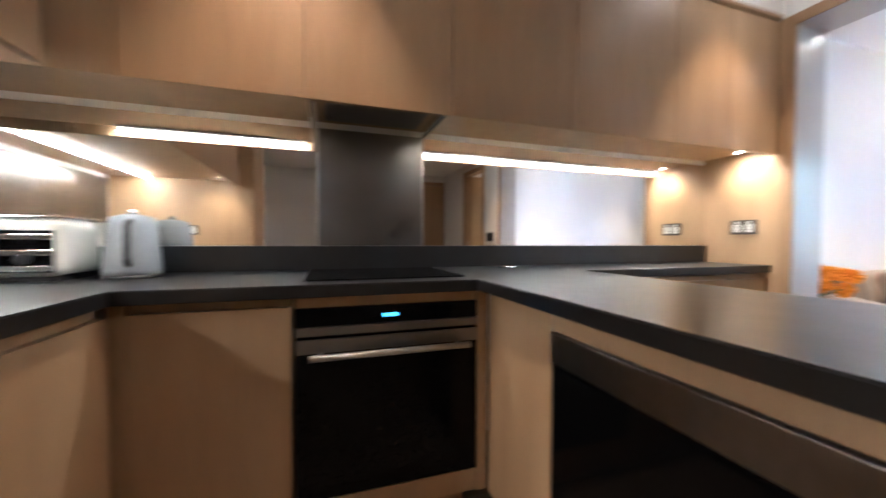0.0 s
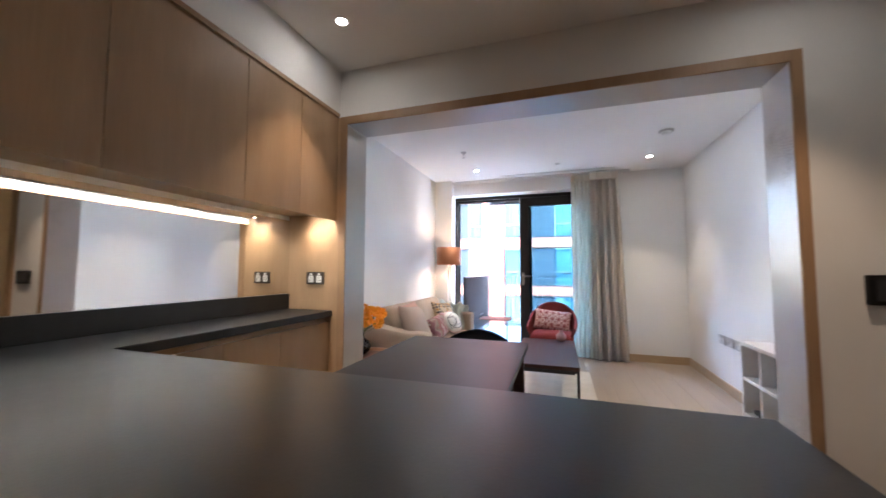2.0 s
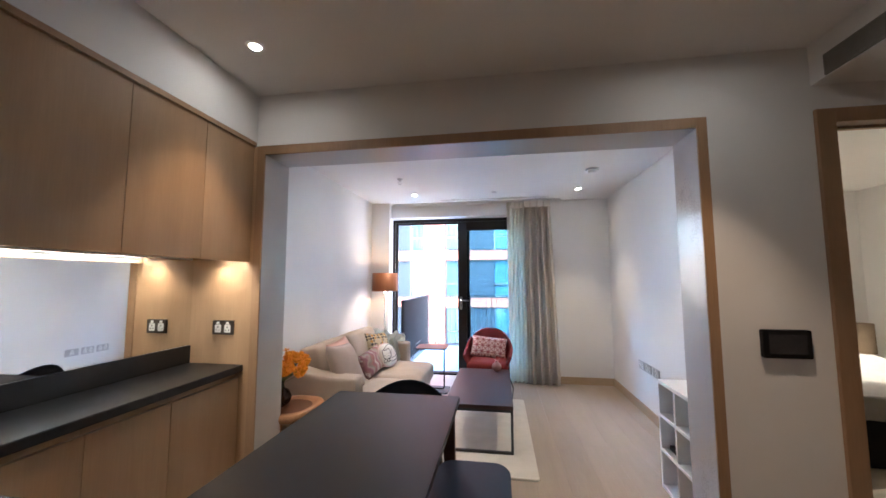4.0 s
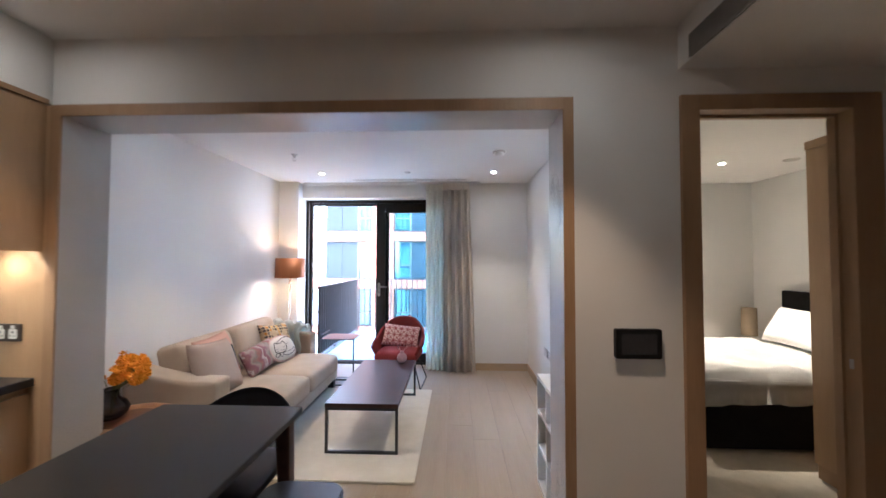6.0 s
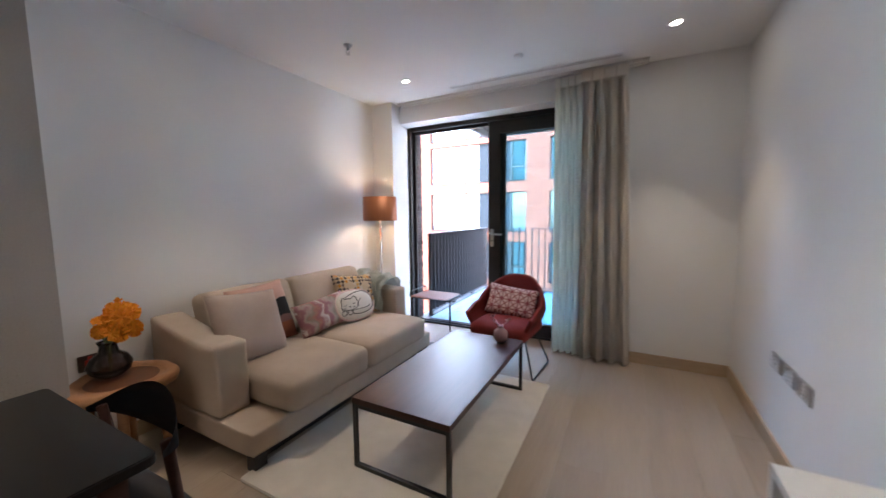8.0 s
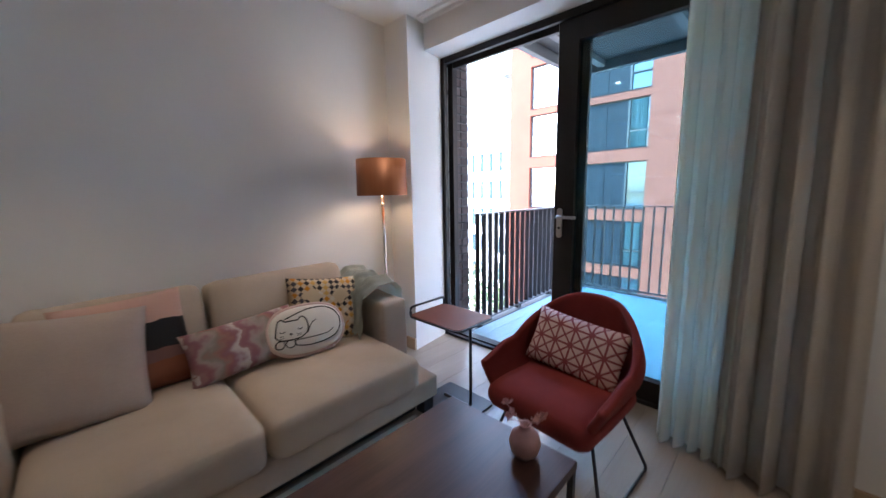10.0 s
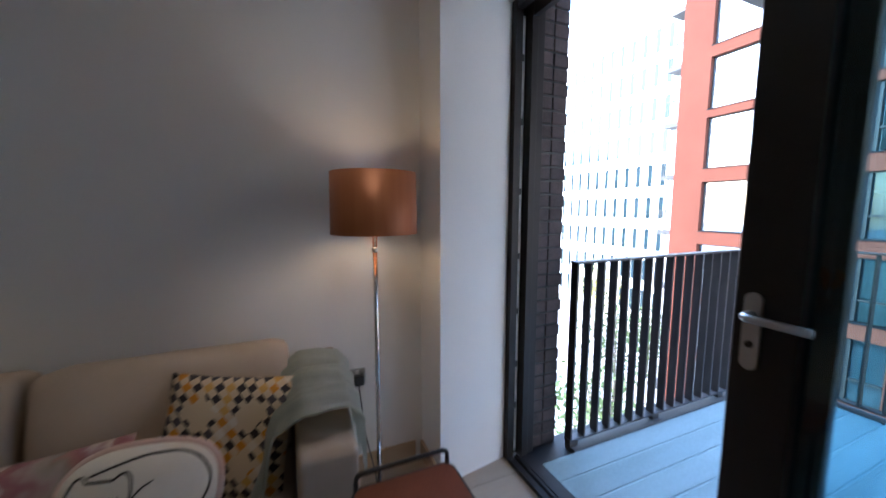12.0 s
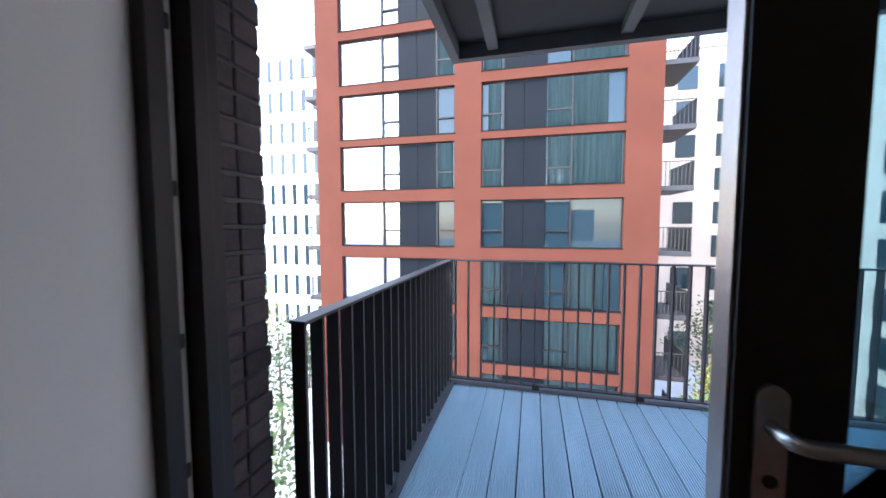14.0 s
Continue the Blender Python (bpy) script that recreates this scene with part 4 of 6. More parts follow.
def cat_cushion():
    WHITE = mottled("white_cotton", (0.70, 0.67, 0.62), (0.77, 0.74, 0.69), 9, rough=0.9, bump=0.3, fine=220)
    PIPE = mottled("pink_piping", (0.58, 0.42, 0.38), (0.64, 0.48, 0.44), 9, rough=0.9)
    INK = mottled("black_ink", (0.012, 0.012, 0.013), (0.02, 0.02, 0.02), 9, rough=0.8, bump=0)
    c = thing("shaped_cushion", label="oval white cushion with a drawn sleeping cat", category="cushion", group="sofa cushions")

    def surf(u, v):
        """Front of the cushion at plan place u, v (metres)."""
        r = min(1.0, (abs(u) / 0.215) ** 2.6 + (abs(v) / 0.135) ** 2.6)
        return 0.058 * (1 - r) ** 0.5

    bm = bmesh.new()
    rings = 9
    seg = 48
    for side in (1, -1):
        prev = None
        for k in range(rings + 1):
            f = 1 - (1 - k / rings) ** 1.6
            ring = []
            for j in range(seg):
                a = 2 * math.pi * j / seg
                e = 2 / 2.6
                u = 0.215 * f * math.copysign(abs(math.cos(a)) ** e, math.cos(a))
                v = 0.135 * f * math.copysign(abs(math.sin(a)) ** e, math.sin(a))
                ring.append(bm.verts.new((u, v, side * surf(u, v))))
            if prev is None:
                bm.faces.new(ring if side > 0 else ring[::-1])
            else:
                for j in range(seg):
                    q = (prev[j], prev[(j + 1) % seg], ring[(j + 1) % seg], ring[j])
                    bm.faces.new(q[::-1] if side > 0 else q)
            prev = ring
    bmesh.ops.remove_doubles(bm, verts=bm.verts[:], dist=0.0006)
    bmesh.ops.recalc_face_normals(bm, faces=bm.faces[:])
    part("cover", bm, WHITE, c, smooth=True)
    rim = [(0.215 * math.copysign(abs(math.cos(a)) ** 0.77, math.cos(a)), 0.135 * math.copysign(abs(math.sin(a)) ** 0.77, math.sin(a)), 0) for a in
           (2 * math.pi * j / 60 for j in range(60))]
    part("piping", tube(rim, 0.013, 6, True), PIPE, c, smooth=True)

    def line(name, pts, r=0.0030):
        fine = rounded_path([(u, v, 0) for u, v in pts], 0.05, 6)
        dense = []
        for a, b in zip(fine, fine[1:]):
            dense += [a + (b - a) * k / 3 for k in range(3)]
        dense.append(fine[-1])
        part(name, tube([(q.x, q.y, surf(q.x, q.y) + 0.0012) for q in dense], r, 5), INK, c)

    def arc(cx, cy, rx, ry, a0, a1, k=18):
        return [(cx + rx * math.cos(radians(a0 + (a1 - a0) * i / k)), cy + ry * math.sin(radians(a0 + (a1 - a0) * i / k))) for i in range(k + 1)]

    line("drawn_body", [(-0.122, 0.07), (-0.066, 0.087), (0.011, 0.108), (0.108, 0.107), (0.164, 0.08), (0.197, 0.028), (0.187, -0.028), (0.151, -0.07), (0.075, -0.093), (-0.023, -0.097), (-0.089, -0.08), (-0.091, -0.054)], 0.0034)
    line("drawn_head", [(-0.185, -0.018), (-0.174, 0.033), (-0.159, 0.066), (-0.141, 0.073), (-0.124, 0.056)], 0.0036)
    line("drawn_head", [(-0.124, 0.056), (-0.054, 0.053), (-0.042, 0.067), (-0.025, 0.069), (-0.011, 0.053), (-0.005, 0.012), (-0.013, -0.019), (-0.051, -0.046), (-0.108, -0.049), (-0.165, -0.04), (-0.185, -0.018)], 0.0036)
    line("drawn_eye", arc(-0.147, 0.006, 0.012, 0.008, 180, 360, 8), 0.0022)
    line("drawn_eye", arc(-0.052, 0.008, 0.012, 0.008, 180, 360, 8), 0.0022)
    line("drawn_nose", arc(-0.105, -0.017, 0.005, 0.003, 0, 330, 8), 0.003)
    for u, v in ((-0.164, -0.019), (-0.165, -0.029), (-0.074, -0.021), (-0.076, -0.03)):
        line("drawn_whisker", [(u, v), (u + 0.022, v - 0.001)], 0.0015)
    line("drawn_paw", arc(-0.168, -0.061, 0.022, 0.020, 70, 400))
    line("drawn_paw", arc(-0.115, -0.066, 0.024, 0.020, 70, 400))
    line("drawn_leg", [(-0.014, -0.028), (-0.002, 0), (0.021, 0.025), (0.045, 0.035)], 0.0026)
    line("drawn_tail", [(-0.091, -0.054), (-0.016, -0.056), (0.061, -0.056), (0.106, -0.051), (0.133, -0.034)], 0.0026)
    part("pompom", lathe([(0, -0.013), (0.009, -0.009), (0.013, 0), (0.009, 0.009), (0, 0.013)], 12, 0.13, -0.125), WHITE, c, smooth=True)
    c.matrix_basis = leaning(0.685, 1.915, 0.575, 28, -6, -1) @ Matrix.Diagonal((0.90, 0.93, 0.9, 1))


cat_cushion()


def throw_blanket():
    t = thing("throw_blanket", label="sage green knitted throw draped over the sofa arm", category="blanket")
    bm = bmesh.new()
    nu, nv = 60, 40
    prof = [(2.20, 0.445), (2.235, 0.53), (2.25, 0.62), (2.275, 0.69), (2.335, 0.735), (2.41, 0.735), (2.48, 0.722), (2.525, 0.67), (2.53, 0.56), (2.532, 0.45)]
    grid = []
    for i in range(nu + 1):
        s = i / nu * (len(prof) - 1)
        k = min(int(s), len(prof) - 2)
        f = s - k
        py, pz = (prof[k][q] * (1 - f) + prof[k + 1][q] * f for q in (0, 1))
        row = []
        for j in range(nv + 1):
            x = 0.37 + 0.37 * j / nv
            wob = 0.016 * math.sin(j * 0.8 + i * 0.06) + 0.012 * noise.noise((x * 9, py * 9, pz * 9))
            rise = 0.085 * max(0, (0.62 - x) / 0.48) ** 1.3
            rib = 0.010 * math.sin(j * 1.57) + 0.02 * math.sin(j * 0.42 + i * 0.05)
            row.append(bm.verts.new((x + 0.05 * noise.noise((py * 5, pz * 5, 1.0)) * (j / nv), py - (0.012 + wob * 0.5 if s < 3 else -0.004), pz + rise + abs(wob) * 0.7 + rib + 0.004)))
        grid.append(row)
    for i in range(nu):
        for j in range(nv):
            bm.faces.new((grid[i][j], grid[i][j + 1], grid[i + 1][j + 1], grid[i + 1][j]))
    bmesh.ops.solidify(bm, geom=bm.faces[:], thickness=-0.010)
    bmesh.ops.recalc_face_normals(bm, faces=bm.faces[:])
    part("cloth", bm, THROW, t, smooth=True)


throw_blanket()


def coffee_table():
    t = thing("coffee_table", label="long coffee table with dark walnut top on black metal frame", category="coffee table")
    x0, x1, y0, y1 = 1.48, 2.045, 0.985, 2.185
    part("tabletop", box((x0, x1, y0, y1, 0.362, 0.394), bevel=0.0015), WALNUT, t)
    for y in (y0 + 0.012, y1 - 0.012):
        for x in (x0 + 0.012, x1 - 0.012):
            part("leg", box((x - 0.01, x + 0.01, y - 0.01, y + 0.01, 0.0155, 0.3615)), BLACK_METAL, t)
        part("foot_rail", box((x0 + 0.0225, x1 - 0.0225, y - 0.01, y + 0.01, 0.0155, 0.0355)), BLACK_METAL, t)
        part("top_rail", box((x0 + 0.0225, x1 - 0.0225, y - 0.0095, y + 0.0095, 0.342, 0.3615)), BLACK_METAL, t)


coffee_table()

rug = thing("rug", label="thick cream wool rug under the coffee table", category="rug")
bm = prism(rounded_outline(1.02, 2.21, 0.655, 2.36, 0.02, 4), 0.001, 0.015, 0.004)
part("rug_body", bm, RUG, rug)


def small_vase():
    PINK = mottled("pink_ceramic", (0.44, 0.24, 0.24), (0.52, 0.31, 0.30), 8, rough=0.4, bump=0.05)
    PETAL = mottled("pale_petal", (0.62, 0.36, 0.34), (0.72, 0.47, 0.44), 30, rough=0.8)
    v = thing("small_vase", label="round pink ceramic vase with dried pink flowers", category="vase")
    part("pot", lathe([(0, 0.0), (0.025, 0.0), (0.045, 0.02), (0.053, 0.05), (0.045, 0.08), (0.022, 0.098), (0.018, 0.112), (0.022, 0.118), (0.016, 0.116), (0.014, 0.1), (0, 0.1)], 28), PINK, v, smooth=True)
    rnd = random.Random(5)
    for k in range(5):
        a, l = rnd.uniform(0, 6.28), rnd.uniform(0.04, 0.07)
        tip = Vector((l * math.cos(a), l * math.sin(a), rnd.uniform(0.15, 0.20)))
        part("stem", tube([(0, 0, 0.09), (tip.x * 0.3, tip.y * 0.3, 0.13), tip], 0.0015, 5), PETAL, v)
        part("flower", blossom(tip, 0.018, rnd, 7), PETAL, v)
    v.matrix_basis = pose(1.905, 2.09, 0.395)


def blossom(centre, size, rnd, petals):
    bm = bmesh.new()
    for k in range(petals):
        a, tilt = 2 * math.pi * k / petals + rnd.uniform(-0.3, 0.3), rnd.uniform(0.1, 1.1)
        out = Vector((math.cos(a) * math.cos(tilt), math.sin(a) * math.cos(tilt), math.sin(tilt)))
        side = Vector((-math.sin(a), math.cos(a), 0))
        up = out.cross(side)
        l = size * rnd.uniform(0.8, 1.25)
        c = Vector(centre)
        vs = [c, c + out * l * 0.5 + side * l * 0.42, c + out * l + side * l * 0.3 + up * l * 0.2, c + out * l * 1.15, c + out * l - side * l * 0.3 + up * l * 0.2, c + out * l * 0.5 - side * l * 0.42]
        bm.faces.new([bm.verts.new(q) for q in vs])
    bmesh.ops.solidify(bm, geom=bm.faces[:], thickness=size * 0.04)
    return bm


small_vase()


def red_chair():
    c = thing("armchair", label="dark red upholstered tub chair on thin black sled legs", category="armchair")
    # plan line: arm front, round the back, other arm; u runs 0 to 1
    bm = bmesh.new()
    nu, nv = 44, 12

    def smooth_step(v, lo, hi):
        f = max(0.0, min(1.0, (v - lo) / (hi - lo)))
        return f * f * (3 - 2 * f)

    rows = []
    for i in range(nu + 1):
        u = i / nu
        e = min(u, 1 - u)                       # 0 at an arm's front, 0.5 in the middle of the back
        side = 1 if u < 0.5 else -1
        if e < 0.22:
            px, py = 1.0, -0.30 + 0.34 * e / 0.22
        else:
            a = (e - 0.22) / 0.28 * math.pi / 2
            px, py = math.cos(a) ** 0.8, 0.04 + 0.25 * math.sin(a) ** 0.85
        rim = 0.50 + 0.055 * smooth_step(e, 0.0, 0.14) + 0.215 * (1 - (1 - max(0.0, min(1.0, (e - 0.19) / 0.31))) ** 2.3)
        row = []
        for j in range(nv + 1):
            v = j / nv
            z = 0.32 + (rim - 0.32) * v
            low = smooth_step(z, 0.30, 0.52)
            half = 0.225 + 0.085 * low - 0.085 * smooth_step(z, 0.54, 0.80)
            depth = 0.74 + 0.20 * low + 0.07 * smooth_step(z, 0.5, 0.77)
            if py < 0:
                depth = 0.90 + 0.08 * low
            row.append(bm.verts.new((side * px * half, py * depth, z)))
        rows.append(row)
    for i in range(nu):
        for j in range(nv):
            bm.faces.new((rows[i][j], rows[i + 1][j], rows[i + 1][j + 1], rows[i][j + 1]))
    bmesh.ops.recalc_face_normals(bm, faces=bm.faces[:])
    bmesh.ops.solidify(bm, geom=bm.faces[:], thickness=0.036)
    bmesh.ops.recalc_face_normals(bm, faces=bm.faces[:])
    shell = part("shell", bm, RED, c, smooth=True)
    bev = shell.modifiers.new("soft", "SUBSURF")
    bev.levels = bev.render_levels = 1
    part("seat", soft_box(-0.262, 0.262, -0.315, 0.20, 0.30, 0.425, 0.06, 0.015, 10), RED, c, smooth=True)
    for s in (-1, 1):
        path = rounded_path([(0.20 * s, -0.16, 0.31), (0.30 * s, -0.25, 0.008), (0.30 * s, 0.23, 0.008), (0.20 * s, 0.12, 0.31)], 0.03, 5)
        part("sled_leg", tube(path, 0.0075, 8), BLACK_METAL, c, smooth=True)
    part("cross_bar", tube([(-0.21, -0.15, 0.295), (0.21, -0.15, 0.295)], 0.007, 8), BLACK_METAL, c)
    part("cross_bar", tube([(-0.21, 0.11, 0.295), (0.21, 0.11, 0.295)], 0.007, 8), BLACK_METAL, c)
    c.matrix_basis = pose(1.805, 2.62, 0.0, 0, 0, -4) @ Matrix.Diagonal((0.96, 0.95, 1, 1))
    q = thing("lumbar_cushion", label="oblong cushion with white lines on a red ground", category="cushion")
    part("cover", pillow_mesh(0.46, 0.275, 0.12, seed=9), pattern_material("triangle_lines", triangles), q, smooth=True)
    q.matrix_basis = pose(1.80, 2.70, 0.545, 64, 0, 0) @ pose(0, 0, 0, 0, 0, -6)


red_chair()


def floor_lamp():
    COPPER = mottled("copper_shade", (0.31, 0.108, 0.039), (0.40, 0.156, 0.062), 2, (1, 1, 1), 0.45, 0.3, 0.12, 40, (1, 1, 0.05))
    l = thing("floor_lamp", label="floor lamp with copper drum shade and chrome stem", category="floor lamp")
    X, Y = 0.41, 2.645
    part("base", lathe([(0, 0.001), (0.135, 0.001), (0.137, 0.012), (0.12, 0.018), (0.02, 0.024), (0.014, 0.04), (0, 0.04)], 36, X, Y), CHROME, l, smooth=True)
    part("stem", tube([(X, Y, 0.03), (X, Y, 1.304)], 0.010, 12), CHROME, l, smooth=True)
    part("collar", lathe([(0.012, 1.19), (0.0125, 1.20), (0.012, 1.21), (0.011, 1.19), (0.012, 1.19)], 14, X, Y), SATIN, l, smooth=True)
    part("shade", lathe([(0.174, 1.265), (0.170, 1.508), (0.166, 1.508), (0.170, 1.265), (0.174, 1.265)], 48, X, Y), COPPER, l, smooth=True)
    for k in range(3):
        a = 2 * math.pi * k / 3
        part("spider_arm", tube([(X, Y, 1.30), (X + 0.168 * math.cos(a), Y + 0.168 * math.sin(a), 1.30)], 0.003, 6), SATIN, l)
    part("bulb", lathe([(0, 1.305), (0.013, 1.305), (0.024, 1.318), (0.026, 1.330), (0.018, 1.340), (0, 1.344)], 16, X, Y), glow("bulb_glow", (1.0, 0.72, 0.42), 3.0), l, "glowing warm bulb", smooth=True)
    lamp = bpy.data.lights.new("lamp_bulb", "POINT")
    lamp.energy, lamp.color, lamp.shadow_soft_size = 0.10, (1.0, 0.68, 0.38), 0.03
    new("lamp_bulb", lamp).location = (X, Y, 1.378)


floor_lamp()


def tray_table():
    t = thing("side_table", label="small tan tray table on a black metal stem", category="side table")
    part("tray", prism(rounded_outline(0.915, 1.31, 2.42, 2.73, 0.035), 0.540, 0.552, 0.0015), LEATHER, t)
    part("tray_rim", tube([(x, y, 0.544) for x, y in rounded_outline(0.911, 1.314, 2.416, 2.734, 0.038)], 0.006, 6, True), BLACK_METAL, t)
    part("grip", tube(rounded_path([(0.918, 2.43, 0.548), (0.918, 2.43, 0.598), (0.918, 2.72, 0.598), (0.918, 2.72, 0.548)], 0.03, 5), 0.0075, 8), BLACK_METAL, t, smooth=True)
    part("stem", tube(rounded_path([(1.10, 2.575, 0.538), (1.265, 2.575, 0.538), (1.265, 2.575, 0.024), (1.05, 2.575, 0.024)], 0.035, 5), 0.009, 8), BLACK_METAL, t, smooth=True)
    part("foot_plate", prism(rounded_outline(0.96, 1.33, 2.43, 2.72, 0.03), 0.002, 0.014, 0.0015), BLACK_METAL, t)
    t.matrix_basis = pose(-0.037, 0.040, 0)


tray_table()


def ruffled(centre, size, rnd):
    """A frilly open flower: two whorls of broad waved petals round a short trumpet."""
    bm = bmesh.new()
    face = Vector((rnd.uniform(0.2, 1.0), rnd.uniform(-1.0, 0.3), rnd.uniform(-0.1, 0.9))).normalized()
    side = face.cross(Vector((0, 0, 1))).normalized()
    up = side.cross(face)
    c = Vector(centre)
    for whorl, (count, reach, lift) in enumerate(((6, 1.0, 0.25), (5, 0.62, 0.75))):
        for k in range(count):
            a0 = 2 * math.pi * (k + 0.5 * whorl) / count + rnd.uniform(-0.15, 0.15)
            grid = []
            for i in range(4):
                row = []
                for j in range(5):
                    r = size * reach * i / 3
                    a = a0 + (j - 2) / 4 * 1.25 * (0.45 + 0.55 * math.sin(math.pi * min(1, i / 3 * 0.75 + 0.1)))
                    wave = size * 0.14 * i / 3 * math.sin(j * 2.4 + k)
                    row.append(bm.verts.new(c + (side * math.cos(a) + up * math.sin(a)) * r + face * (lift * r * (1 - 0.4 * i / 3) + wave)))
                grid.append(row)
            for i in range(3):
                for j in range(4):
                    bm.faces.new((grid[i][j], grid[i][j + 1], grid[i + 1][j + 1], grid[i + 1][j]))
    bmesh.ops.remove_doubles(bm, verts=bm.verts[:], dist=0.0004)
    bmesh.ops.recalc_face_normals(bm, faces=bm.faces[:])
    bmesh.ops.solidify(bm, geom=bm.faces[:], thickness=size * 0.03)
    return bm


def stump_table():
    TEAK = mottled("teak_slab", (0.30, 0.145, 0.065), (0.44, 0.235, 0.115), 6, rough=0.5, bump=0.3, fine=30, fine_stretch=(1, 1, 5))
    t = thing("stump_table", label="rustic round teak side table with an uneven edge", category="side table")
    bm = bmesh.new()
    seg, rows = 44, ((0.0, 0.88), (0.012, 0.96), (0.035, 1.0), (0.058, 0.98), (0.066, 0.93), (0.064, 0.80), (0.054, 0.74), (0.050, 0.70))
    rings = []
    for z, f in rows:
        ring = []
        for j in range(seg):
            a = 2 * math.pi * j / seg
            r = 0.225 * f * (1 + 0.09 * noise.noise((math.cos(a) * 1.7, math.sin(a) * 1.7, 3.0)) + 0.05 * math.sin(3 * a))
            ring.append(bm.verts.new((r * math.cos(a), r * math.sin(a), 0.445 + z)))
        rings.append(ring)
    for a, b in zip(rings, rings[1:]):
        for j in range(seg):
            bm.faces.new((a[j], a[(j + 1) % seg], b[(j + 1) % seg], b[j]))
    bm.faces.new(rings[0][::-1])
    bm.faces.new(rings[-1])
    part("slab", bm, TEAK, t, smooth=True)
    part("inlay", lathe([(0, 0.4962), (0.148, 0.4962), (0.150, 0.4955), (0, 0.4955)], 32), mottled("dark_teak", (0.10, 0.036, 0.016), (0.17, 0.07, 0.03), 9, rough=0.45, bump=0.2, fine=40), t, "dark hollow of the top")
    for k in range(4):
        a = radians(45 + 90 * k)
        part("leg", tube([(0.13 * math.cos(a), 0.13 * math.sin(a), 0.446), (0.17 * math.cos(a), 0.17 * math.sin(a), 0.0)], 0.022, 10), TEAK, t, smooth=True)
    t.matrix_basis = pose(0.42, 0.455, 0, 0, 0, 20)
    SMOKE = glass_material("smoky_glass", (0.62, 0.59, 0.60))
    PETAL = mottled("orange_petal", (0.90, 0.30, 0.006), (0.95, 0.43, 0.014), 22, rough=0.75, bump=0.2, fine=90)
    STEM = mottled("flower_stem", (0.10, 0.13, 0.04), (0.15, 0.18, 0.06), 20, rough=0.7)
    v = thing("flower_vase", label="squat smoky glass vase holding bright orange flowers", category="vase")
    part("vessel", lathe([(0, 0), (0.05, 0), (0.085, 0.03), (0.095, 0.065), (0.075, 0.105), (0.042, 0.13), (0.036, 0.165), (0.046, 0.185), (0.042, 0.183), (0.032, 0.16), (0.038, 0.13), (0.071, 0.103), (0.090, 0.065), (0.080, 0.034), (0, 0.008)], 32), SMOKE, v, smooth=True)
    rnd = random.Random(11)
    for k in range(17):
        a, l = rnd.uniform(0, 6.28), 0.085 * math.sqrt(rnd.random())
        tip = Vector((l * math.cos(a) + 0.115, l * math.sin(a), 0.262 + rnd.uniform(0, 0.12) - l * 0.3))
        part("stem", tube([(0, 0, 0.012), (tip.x * 0.12, tip.y * 0.12, 0.17), (tip.x * 0.5, tip.y * 0.5, 0.22), tip], 0.003, 5), STEM, v)
        part("flower", ruffled(tip, rnd.uniform(0.036, 0.050), rnd), PETAL, v)
    for dx, dy, dz in ((-0.035, -0.02, 0.25), (0.02, 0.05, 0.385), (0.16, -0.03, 0.23)):
        part("stem", tube([(0, 0, 0.012), (dx * 0.3, dy * 0.3, 0.17), (dx, dy, dz)], 0.002, 5), STEM, v)
        part("bud", blossom((dx, dy, dz), 0.022, rnd, 9), PETAL, v)
    v.matrix_basis = pose(0.325, 0.44, 0.4968)


stump_table()


